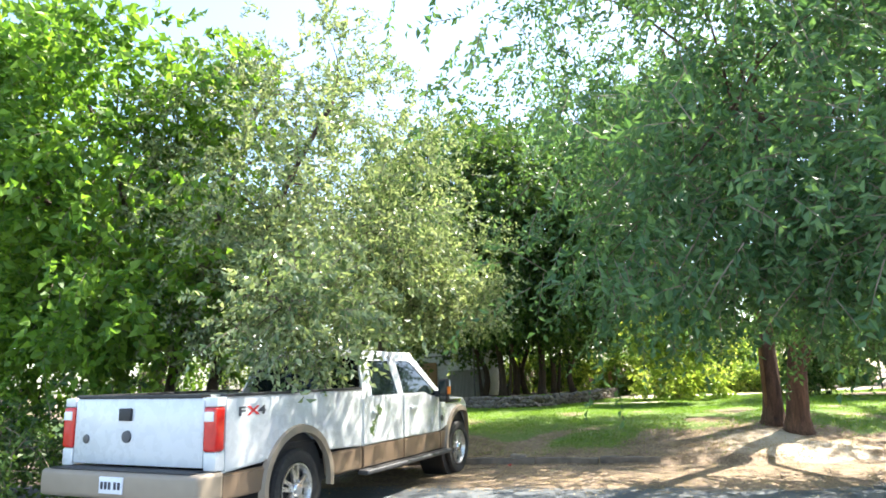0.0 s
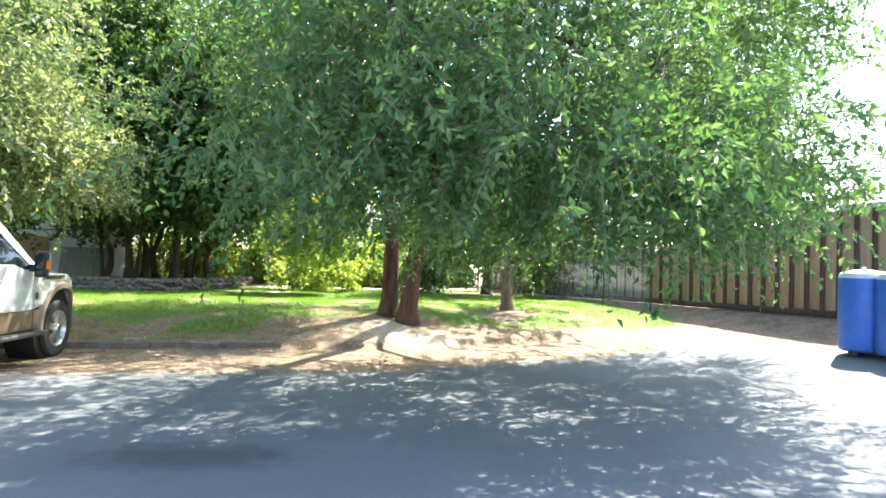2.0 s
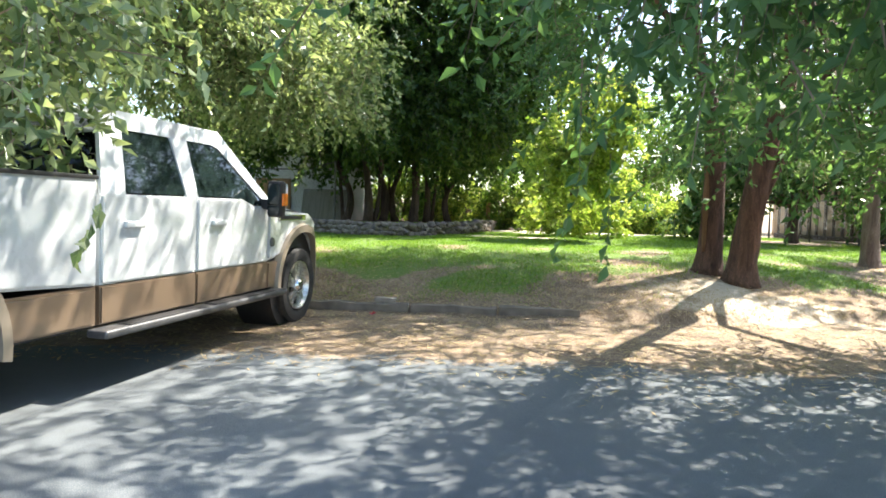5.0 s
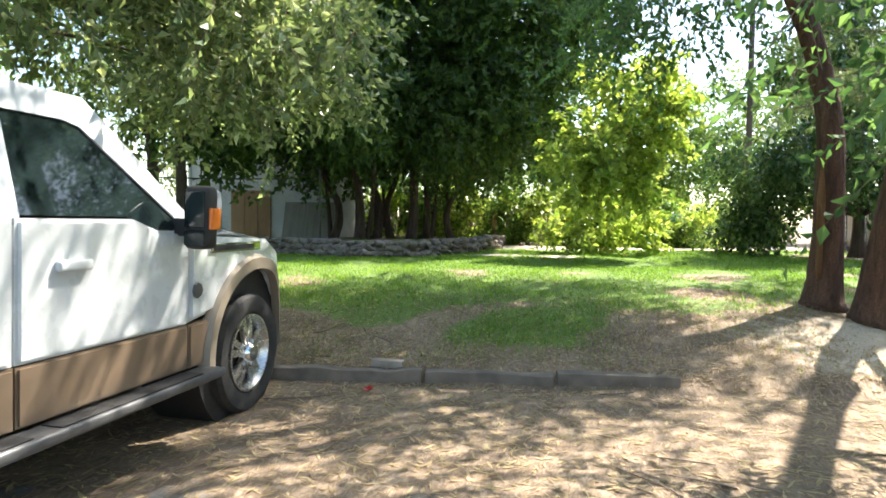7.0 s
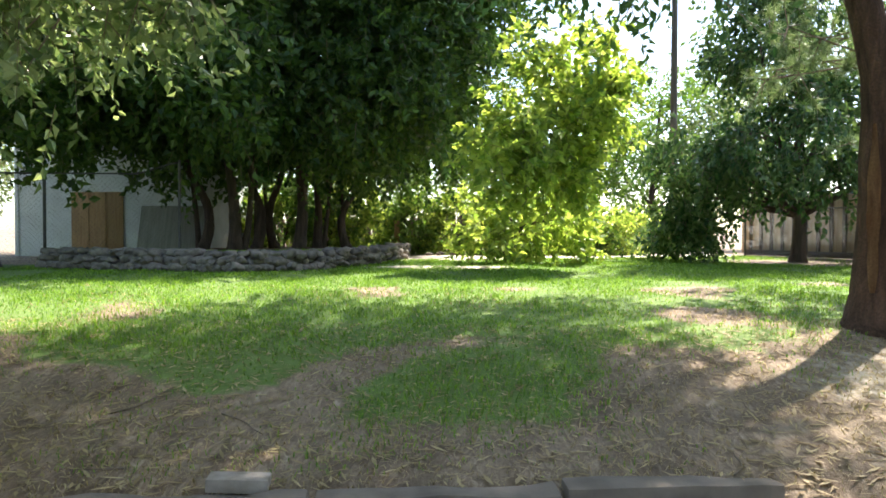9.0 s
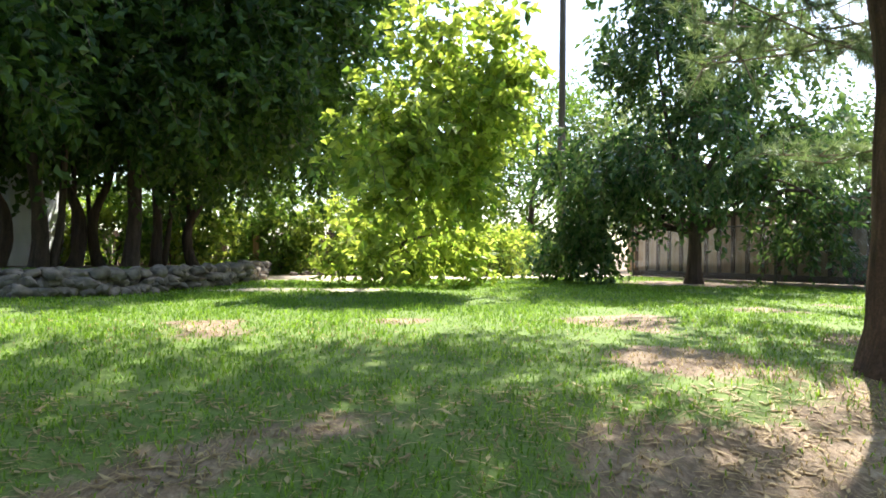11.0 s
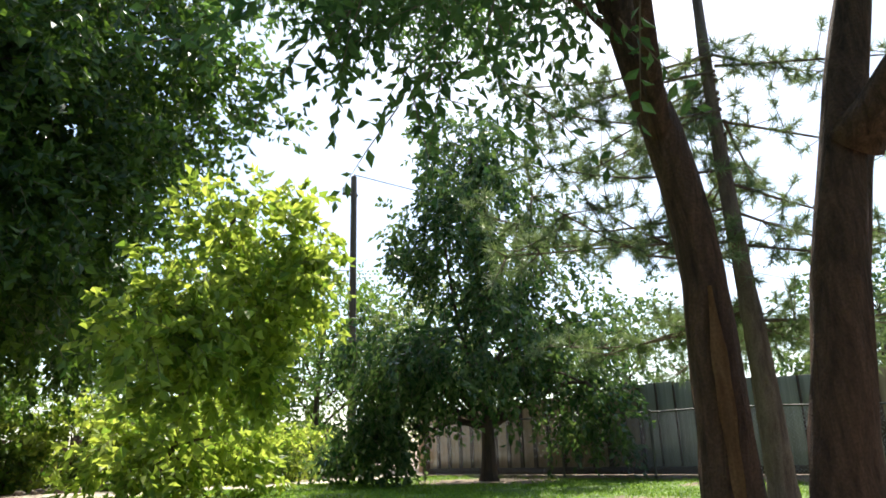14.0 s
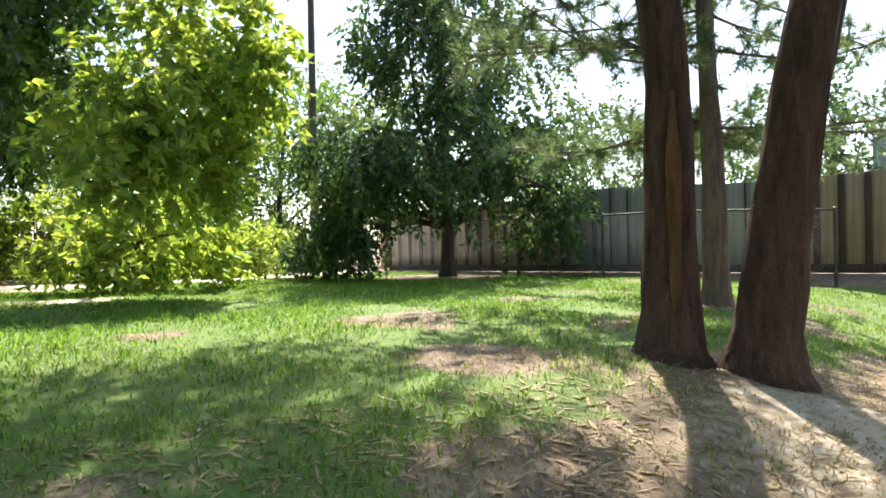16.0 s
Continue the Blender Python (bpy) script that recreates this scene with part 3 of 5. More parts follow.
    part("front_bumper", box(-W - 0.01, 0.01, 10.61, 10.77, 0.5, 0.73, 0.05, 3), M_TANTRIM, car, "tan front bumper")
    for yc in (FA, RA):
        for x0, x1 in ((-0.03, 0.035), (-W - 0.035, -W + 0.03)):
            b = bmesh.new()
            for r0, r1, xa in ((0.545, 0.63, 0),):
                ring = []
                for k in range(23):
                    a = math.radians(-8 + 196 * k / 22)
                    cs, sn = math.cos(a), math.sin(a)
                    zz = 0.47
                    outer = x1 if x0 > -1 else x0
                    inner = x0 if x0 > -1 else x1
                    ring.append([b.verts.new(p) for p in ((inner, yc + r0 * cs, zz + r0 * 0.98 * sn), (outer, yc + r0 * cs, zz + r0 * 0.98 * sn), (outer, yc + (r1 - 0.02) * cs, zz + (r1 - 0.02) * sn), (inner, yc + r1 * cs, zz + r1 * sn))])
                for p, q in zip(ring, ring[1:]):
                    for i in range(4):
                        b.faces.new((p[i], q[i], q[(i + 1) % 4], p[(i + 1) % 4]))
                b.faces.new(ring[0][::-1])
                b.faces.new(ring[-1])
            bmesh.ops.recalc_face_normals(b, faces=b.faces[:])
            part("wheel_arch_flare", smooth(b, 50), M_TANTRIM, car, "tan wheel-arch flare")
        part("wheel_well", turned([(-0.5, 0.55), (-0.09, 0.55)], 28, "x", (0, yc, 0.47)), M_BLACK, car)
        part("wheel_well", turned([(-W + 0.09, 0.55), (-W + 0.5, 0.55)], 28, "x", (0, yc, 0.47)), M_BLACK, car)
    # running boards, mirrors, decals
    for x0, x1 in ((-0.03, 0.13), (-W - 0.13, -W + 0.03)):
        board = part("running_board", box(x0, x1, 6.85, 9.42, 0.40, 0.455, 0.022, 3), M_STEPBAR, car, "grey running board")
        part("tread_strip", box(x0 + 0.03, x1 - 0.02, 7.1, 8.0, 0.455, 0.461, 0.003), M_BLACK, board)
        part("tread_strip", box(x0 + 0.03, x1 - 0.02, 8.15, 9.2, 0.455, 0.461, 0.003), M_BLACK, board)
    for s in (1, -1):
        cx = 0 if s > 0 else -W
        mir = part("door_mirror", box(cx + s * 0.12 - 0.075, cx + s * 0.12 + 0.075, 9.08, 9.2, 1.17, 1.52, 0.04, 3), M_BLACK, car, "tall black towing mirror")
        # Dark panes: the mirror's dim reflection is put into their colour.
        part("mirror_glass", box(cx + s * 0.12 - 0.06, cx + s * 0.12 + 0.06, 9.072, 9.082, 1.29, 1.49, 0.01), M_GLASS, mir, "dark mirror glass")
        part("lower_mirror_glass", box(cx + s * 0.12 - 0.06, cx + s * 0.12 + 0.06, 9.072, 9.082, 1.19, 1.275, 0.01), M_GLASS, mir)
        part("mirror_cap", box(cx + s * 0.12 - 0.07, cx + s * 0.12 + 0.07, 9.19, 9.25, 1.34, 1.5, 0.03, 3), M_PAINT, mir, "white mirror cap")
        part("marker_lamp", box(cx + s * 0.197 - 0.012, cx + s * 0.197 + 0.012, 9.1, 9.2, 1.28, 1.40, 0.01), M_AMBER, mir, "amber marker lens")
        part("mirror_arm", box(cx - 0.06 if s > 0 else cx - 0.08, cx + 0.08 if s > 0 else cx + 0.06, 9.1, 9.17, 1.24, 1.34, 0.02), M_BLACK, mir)
    part("fender_badge", turned([(0.0, 0.05), (0.012, 0.045), (0.014, 0.0)], 8, "x", (0, 9.3, 0.92)), M_STEPBAR, car, "dark fender badge")
    vent = part("fender_vent", box(-0.004, 0.012, 9.42, 10.05, 1.13, 1.19, 0.008), M_CHROME, car, "chrome fender vent")
    part("vent_insert", box(0.01, 0.016, 9.46, 9.95, 1.143, 1.177, 0.003), M_BLACK, vent)
    curve = bpy.data.curves.new("decal", "FONT")
    for txt, y, mat in (("F", 4.64, M_GREYDECAL), ("X", 4.775, M_REDDECAL), ("4", 4.93, M_GREYDECAL)):
        fc = bpy.data.curves.new("decal", "FONT")
        fc.body, fc.size, fc.extrude, fc.offset = txt, 0.16, 0.001, 0.004
        tmp = new("tmp", fc)
        me = bpy.data.meshes.new_from_object(tmp.evaluated_get(bpy.context.evaluated_depsgraph_get()))
        bpy.data.objects.remove(tmp)
        me.materials.append(mat)
        d = new("decal", me)
        d.parent = car
        d.matrix_basis = pose(0.004, y, 1.235, 90, 0, 90) @ Matrix.Diagonal((1.5, 0.74, 1, 1))
        tagged(d, "four-wheel-drive decal lettering")
    bpy.data.curves.remove(curve)
    # the tail reaches a little past the gate
    for ob in car.children:
        if ob.name.split(".")[0] not in ("wheel", "decal", "wheel_arch_flare", "wheel_well"):
            for part_ob in (ob, *ob.children_recursive):
                for v in part_ob.data.vertices:
                    if v.co.y < 5.0:
                        v.co.y -= 0.22 * (5.0 - v.co.y)
    # the nose draws in towards the grille
    for ob in car.children:
        if ob.name.split(".")[0] in ("front_fender", "headlamp", "corner_lamp", "front_bumper", "hood", "nose_core", "wheel_arch_flare", "grille"):
            for v in ob.data.vertices:
                over = v.co.y - 10.2
                if over > 0:
                    v.co.y = 10.2 + over * 0.78
                    v.co.x += (-1 if v.co.x > -W / 2 else 1) * 0.3 * over ** 1.3 * min(1, abs(v.co.x + W / 2))
    return car


pickup()


# ---- trees ----
def unit(v):
    return v / np.maximum(np.linalg.norm(v, axis=-1, keepdims=True), 1e-9)


def sprays(rng, blobs, leaf, per, length, droop, spread=0.5, each=14, fold=0.25, side=0.9):
    """Leafy twigs in clumps through the blobs (centre, radii, clumps).
    Returns leaf vertices and faces, twig vertices and faces, and the clump centres."""
    starts, ways, clumps = [], [], []
    for c, r, n in blobs:
        c, r = np.array(c, float), np.array(r, float)
        d = unit(rng.normal(size=(n, 3)))
        rad = rng.uniform(0.12, 1.0, (n, 1)) ** 0.42
        p = c + d * rad * r * (1 + 0.12 * rng.normal(size=(n, 1)))
        clumps.append(p)
        s = np.repeat(p, each, 0) + rng.normal(size=(n * each, 3)) * spread * np.array([1, 1, 0.7]) * np.repeat(rng.uniform(0.5, 1.3, (n, 1)), each, 0)
        o = np.repeat(unit((p - c) / r), each, 0)
        ways.append(unit(o * 0.7 + rng.normal(size=s.shape) * 0.55 + np.array([0, 0, -droop])))
        starts.append(s)
    p, w, clumps = np.concatenate(starts), np.concatenate(ways), np.concatenate(clumps)
    n = len(p)
    ln = length * rng.uniform(0.6, 1.25, (n, 1))
    sag = droop * 0.35 * ln
    u = (np.arange(per) + 0.6) / per
    down = np.array([0, 0, -1.0])
    pos = p[:, None] + w[:, None] * (ln[:, None] * u[None, :, None]) + down * (sag[:, None] * (u ** 2)[None, :, None])
    lat = unit(np.cross(w, rng.normal(size=w.shape)))
    sgn = np.where(np.arange(per) % 2 == 0, 1.0, -1.0)[None, :, None]
    ld = unit(lat[:, None] * sgn * side + w[:, None] * 0.7 + rng.normal(size=pos.shape) * 0.35 + down * droop * 0.6)
    nn = unit(np.cross(ld, rng.normal(size=pos.shape) + 0.6 * np.cross(w, lat)[:, None]))
    L = leaf[0] * rng.uniform(0.65, 1.2, pos.shape[:2] + (1,))
    Wd = leaf[1] * L / leaf[0]
    nrm = np.cross(ld, nn)
    base, tip = pos, pos + ld * L - nrm * L * 0.12
    mid = pos + ld * L * 0.45 + nrm * Wd * fold
    v = np.stack([base, mid + nn * Wd * 0.5, tip, mid - nn * Wd * 0.5], 2).reshape(-1, 3)
    i = np.arange(len(v) // 4)[:, None] * 4
    f = np.concatenate([i + [0, 1, 2], i + [0, 2, 3]])
    end = p + w * ln + down * sag
    mids = p + w * ln * 0.5 + down * sag * 0.25
    k = lat * 0.0035
    tv = np.stack([p - k * 1.4, p + k * 1.4, mids + k, end, mids - k], 1).reshape(-1, 3)
    j = np.arange(n)[:, None] * 5
    tf = np.concatenate([j + [0, 1, 2], j + [0, 2, 4], j + [2, 3, 4]])
    return v, f, tv, tf, clumps


def tree(name, base, label, stems, blobs, leaf, leaf_mat_, bark, per=12, length=0.55, droop=0.5, spread=0.45, each=14, seed=1, limbs=40, reach=5.0, side=0.9, limb_r=0.03, lift=0.0):
    """stems: (points, base radius, top radius). Leaves hang in clumps round limbs that leave the stems."""
    rng = np.random.default_rng(seed)
    root = empty(name, Matrix.Translation(base), label, "tree")
    shift = -np.array(base)
    allpts = []
    for k, (pts, r0, r1) in enumerate(stems):
        run = bend(pts, 22)
        radii = []
        for i in range(len(run)):
            u = i / (len(run) - 1)
            flare = 1 + 0.55 * max(0, 1 - u * 9) ** 2
            radii.append((r0 + (r1 - r0) * u ** 0.8) * flare)
        allpts += [(p, r) for p, r in zip(run[4:], radii[4:])]
        t = part("trunk", tube([p + Vector(shift) for p in run], radii, 20, rough=0.075, seed=seed + k), bark, root)
    v, f, tv, tf, clumps = sprays(rng, blobs, leaf, per, length, droop, spread, each, side=side)
    pick = clumps[rng.choice(len(clumps), min(limbs, len(clumps)), False)]
    b = bmesh.new()
    for q in pick:
        q = Vector(q)
        low = [(p, r) for p, r in allpts if lift <= p.z < q.z + 0.4] or [a for a in allpts if a[0].z >= lift]
        p, r = min(low, key=lambda a: (a[0] - q).length + 0.35 * abs(a[0].z - q.z + 1.0))
        if (p - q).length > reach:
            continue
        m = (p + q) / 2 + Vector(rng.normal(size=3) * 0.18) + Vector((0, 0, 0.22 * (p - q).length * (0.3 + droop)))
        d = min(r * 0.5, limb_r + 0.012 * (p - q).length)
        tube([a + Vector(shift) for a in bend((p, m, q), 8)], [d * (1 - 0.85 * i / 7) for i in range(8)], 6, b, 0.08, int(rng.integers(9999)))
    if len(b.verts):
        tagged(part("branch_work", b, bark, root), "", "", "", "stuff")
    tagged(raw("crown", v + shift, f, leaf_mat_, root), kind="stuff")
    tagged(raw("twig_tangle", tv + shift, tf, M_TWIG, root), kind="stuff")
    return root


def on(x, y, dz=0.0):
    return (x, y, height(x, y) + dz)


tree("elm_tree", on(4.9, 13.7), "old elm with twin leaning reddish-brown trunks and drooping leaves", [
    ([on(4.74, 13.85, -0.1), (4.78, 13.87, 1.3), (4.74, 13.87, 2.6), (4.36, 13.9, 4.1), (3.9, 13.7, 6.2), (3.5, 13.2, 8.0)], 0.195, 0.06),
    ([on(5.12, 13.5, -0.1), (5.2, 13.42, 1.2), (5.39, 13.3, 2.5), (5.75, 13.15, 4.0), (6.1, 12.6, 6.2), (6.6, 12.0, 8.3)], 0.22, 0.06),
    ([(5.2, 13.42, 1.15), (5.56, 13.4, 2.1), (6.15, 13.42, 3.3), (7.3, 13.2, 4.8), (8.4, 11.8, 5.6)], 0.095, 0.035),
    ([(5.5, 13.2, 2.9), (5.3, 11.8, 4.0), (5.0, 10.0, 4.8), (4.8, 8.0, 4.7), (4.6, 6.2, 3.9)], 0.11, 0.03),
    ([(4.6, 13.88, 3.1), (4.0, 13.3, 4.0), (3.2, 12.4, 4.7), (2.5, 11.4, 4.9)], 0.07, 0.02),
    ([(4.45, 13.9, 3.7), (3.8, 13.9, 4.1), (3.0, 13.7, 4.2)], 0.035, 0.012),
    # Limb mostly above the view, carrying clumps added to shade the lawn.
    ([(4.36, 13.9, 4.1), (4.7, 15.2, 6.6), (5.5, 16.6, 8.2), (6.6, 17.8, 9.2)], 0.09, 0.03),
    ([(7.3, 13.2, 4.8), (8.8, 12.4, 5.4), (10.6, 12.6, 6.0)], 0.045, 0.016),
    # Another high limb for the added shading clumps.
    ([(3.9, 13.7, 6.2), (3.2, 14.6, 6.9), (2.6, 15.4, 7.2)], 0.06, 0.02),
    ([(5.0, 10.0, 4.8), (6.4, 8.6, 4.6), (7.6, 7.2, 3.8)], 0.05, 0.015),
], [
    ((5.0, 9.0, 6.9), (3.6, 3.0, 2.4), 92), ((5.6, 7.8, 4.1), (2.7, 2.4, 1.4), 72), ((8.4, 9.4, 5.0), (2.5, 2.8, 2.2), 66),
    ((4.2, 5.9, 2.75), (1.5, 0.9, 0.65), 30), ((6.0, 5.6, 2.7), (1.4, 0.9, 0.65), 28), ((7.6, 6.6, 2.75), (1.3, 1.1, 0.8), 30), ((7.3, 5.9, 2.4), (0.9, 0.8, 0.4), 12), ((8.9, 8.2, 2.8), (1.4, 1.5, 0.9), 34),
    ((10.2, 11.6, 5.6), (1.9, 1.8, 1.6), 54), ((11.4, 13.0, 5.8), (1.7, 1.5, 1.3), 34), ((8.4, 7.0, 6.2), (2.4, 2.2, 1.7), 46), ((4.6, 6.0, 4.6), (2.0, 1.4, 1.2), 28),
    # The clump at z 9.0 is added mainly to shade the lawn.
    ((5.2, 9.6, 2.4), (1.5, 1.0, 0.5), 20), ((7.0, 10.6, 2.4), (1.7, 1.0, 0.6), 24), ((2.6, 11.2, 4.6), (1.3, 1.4, 0.5), 9), ((2.9, 13.6, 3.75), (1.0, 0.7, 0.4), 10), ((6.6, 16.8, 9.0), (1.8, 0.9, 0.8), 30), ((3.6, 13.9, 4.9), (1.2, 0.9, 0.5), 12),
    # High clumps mostly out of view, added to shade the litter and near lawn.
    ((4.9, 12.4, 6.2), (2.4, 1.6, 1.2), 10), ((3.0, 12.6, 6.4), (1.9, 1.6, 1.0), 8),
    ((3.9, 15.8, 7.4), (2.1, 1.8, 1.0), 76), ((4.0, 17.2, 7.3), (2.3, 1.2, 0.9), 52), ((2.4, 14.6, 6.9), (1.6, 1.9, 0.9), 44),
], (0.105, 0.052), M_ELMLEAF, M_ELMBARK, per=12, length=0.58, droop=0.4, spread=0.38, each=16, seed=3, limbs=150, reach=4.5, lift=3.4)

def bark_scar():
    """Bare, orange-brown wood down the elm's trunk, where bark came away."""
    elm = bpy.data.objects["elm_tree"]
    o = Vector(elm.location)
    b = bmesh.new()
    rows = []
    for i in range(15):
        u = i / 14
        z = 0.75 + 1.3 * u
        c = Vector((4.775, 13.865, z))
        r = 0.203 - 0.012 * u
        half = 0.3 * math.sin(math.pi * min(1, 0.12 + 0.8 * u)) * (0.8 + 0.3 * noise.noise(Vector((u * 5, 0, 0))))
        rows.append([b.verts.new(c + Vector((math.cos(a), math.sin(a), 0)) * r - o) for a in np.linspace(-2.25 - half, -2.25 + half, 6)])
    for p, q in zip(rows, rows[1:]):
        for j in range(5):
            b.faces.new((p[j], p[j + 1], q[j + 1], q[j]))
    bmesh.ops.solidify(b, geom=b.faces[:], thickness=-0.02)
    part("bark_scar", smooth(b, 60), M_SCAR, elm, "strip of bare orange-brown wood")


bark_scar()

tree("grey_leaved_tree", on(-3.8, 7.8), "grey-green tree whose branches hang over the pickup bed", [
    ([on(-3.95, 7.6, -0.1), (-3.9, 7.6, 1.5), (-3.7, 7.8, 3.0), (-3.1, 8.2, 5.4), (-2.8, 8.6, 7.0)], 0.11, 0.03),
    ([on(-3.6, 8.0, -0.1), (-3.5, 8.1, 1.5), (-3.0, 8.2, 3.0), (-2.0, 8.0, 4.6), (-1.2, 8.2, 6.0)], 0.12, 0.03),
    ([(-3.0, 8.2, 3.0), (-2.4, 9.6, 3.6), (-1.8, 11.0, 3.9), (-1.3, 12.6, 3.8)], 0.06, 0.02),
    ([(-3.3, 8.15, 2.2), (-2.4, 7.4, 2.9), (-1.4, 6.6, 2.8), (-0.5, 6.1, 2.4)], 0.05, 0.015),
], [
    ((-2.4, 9.2, 5.0), (2.6, 3.0, 2.8), 170), ((-1.7, 12.0, 3.6), (1.6, 1.9, 1.2), 70), ((-0.7, 11.3, 3.0), (0.9, 1.2, 0.7), 26), ((-0.25, 6.2, 2.25), (0.8, 1.0, 0.5), 24), ((-2.4, 7.4, 3.1), (1.7, 1.7, 1.1), 50),
], (0.105, 0.058), M_SILVERLEAF, M_DARKBARK, per=11, length=0.46, droop=0.35, spread=0.3, each=15, seed=5, limbs=80)

tree("broad_leaved_maple", on(-6.4, 9.8), "bright green maple at the edge of the drive", [
    ([on(-6.4, 9.8, -0.1), (-6.35, 9.7, 1.5), (-6.0, 9.0, 3.0), (-5.2, 7.4, 5.5)], 0.16, 0.04),
    ([on(-7.0, 9.5, -0.1), (-6.95, 9.4, 1.4), (-6.6, 8.4, 2.8), (-6.0, 7.0, 4.6)], 0.11, 0.03),
    ([(-6.3, 9.65, 1.6), (-5.9, 9.5, 2.6), (-5.3, 8.6, 3.8)], 0.07, 0.03),
], [
    ((-5.0, 6.9, 5.0), (2.4, 2.2, 3.3), 150), ((-4.0, 6.4, 2.8), (1.4, 1.0, 0.9), 30), ((-7.2, 6.0, 3.6), (1.6, 1.7, 2.8), 70),
], (0.16, 0.125), M_MAPLELEAF, M_DARKBARK, per=9, length=0.48, droop=0.4, spread=0.36, each=14, seed=7, limbs=50)

GROVE = ((-3.45, 22.0, 0.17), (-3.55, 23.6, 0.15), (-3.3, 24.3, 0.13), (-2.5, 23.4, 0.18), (-2.45, 24.9, 0.14), (-1.8, 25.5, 0.14), (-4.4, 22.6, 0.14))
for k, (gx, gy, gr) in enumerate(GROVE):
    ax, ay = (gx + 3.0) * 0.9, (gy - 23.6) * 0.6
    tree("grove_tree", on(gx, gy), "slender dark-trunked tree in the stone-edged planting bed", [
        ([on(gx, gy, -0.1), (gx + 0.16 * math.sin(k * 2.3), gy, 1.7), (gx + ax * 0.3 + 0.3 * math.sin(k * 4.1), gy + ay * 0.3, 3.5), (gx + ax, gy + ay, 8.8)], gr, 0.03),
        ([on(gx + 0.14 * math.cos(k * 1.7), gy + 0.1, -0.1), (gx + 0.28 * math.cos(k * 1.7), gy + 0.15, 1.8), (gx + 0.5 * math.cos(k * 1.7), gy + ay * 0.3, 4.2)], gr * 0.55, 0.03),
    ], [
        ((gx + ax * 1.1, gy + ay * 1.1 - 0.9, 7.2 + 0.3 * (k % 3)), (2.9, 2.4, 3.9), 82), ((gx + ax * 1.5, gy + ay * 1.2 - 1.0, 3.9), (2.3, 1.6, 1.0), 46), *([((1.4, 23.2, 8.2), (2.0, 1.8, 2.5), 84), ((0.1, 22.6, 5.0), (1.6, 1.6, 1.6), 56)] if k == 5 else []),
    ], (0.18, 0.12), M_GROVELEAF, M_DARKBARK, per=9, length=0.6, droop=0.5, spread=0.48, each=14, seed=20 + k, limbs=22)

tree("lime_boxelder", on(2.3, 21.6), "sunlit yellow-green boxelder leaning out over the lawn", [
    ([on(2.3, 21.6, -0.1), (2.35, 21.5, 1.2), (2.5, 20.8, 2.4), (2.7, 20.0, 3.3), (2.8, 19.7, 4.4)], 0.075, 0.025),
], [
    ((2.6, 19.4, 2.9), (0.95, 0.9, 0.7), 34), ((3.0, 19.6, 4.0), (0.7, 0.8, 0.55), 20), ((2.0, 18.9, 2.4), (0.5, 0.5, 0.4), 8), ((3.5, 19.5, 3.2), (0.4, 0.5, 0.6), 9), ((2.6, 19.2, 2.0), (0.7, 0.6, 0.3), 9), ((2.2, 21.1, 1.4), (1.0, 0.6, 0.4), 18), ((3.2, 21.3, 1.25), (0.8, 0.6, 0.35), 11),
], (0.16, 0.1), M_LIMELEAF, M_DARKBARK, per=9, length=0.36, droop=0.45, spread=0.2, each=9, seed=41, limbs=36)

tree("weeping_cherry", on(8.05, 22.5), "dark-trunked cherry with drooping glossy branches over bare earth", [
    ([on(8.05, 22.5, -0.1), (8.07, 22.5, 2.5), (8.0, 22.5, 4.5), (7.9, 22.4, 7.4)], 0.15, 0.03),
    ([(8.05, 22.5, 2.2), (7.5, 22.4, 3.4), (7.1, 22.2, 5.2)], 0.06, 0.02),
    ([(8.0, 22.5, 3.0), (8.6, 22.2, 4.0), (9.2, 21.9, 4.6)], 0.05, 0.02),
], [
    ((7.9, 22.4, 7.0), (1.2, 1.2, 1.2), 26), ((7.9, 22.3, 5.1), (2.0, 1.8, 1.3), 46), ((7.8, 22.2, 3.1), (2.8, 2.3, 1.1), 60),
    ((5.9, 22.9, 1.5), (0.5, 0.7, 0.6), 12), ((9.7, 21.5, 1.9), (0.8, 0.9, 0.5), 9), ((6.3, 22.6, 2.6), (1.0, 1.1, 0.8), 18),
], (0.15, 0.09), M_CHERRYLEAF, M_DARKBARK, per=9, length=0.5, droop=0.85, spread=0.3, each=15, seed=50, limbs=60)


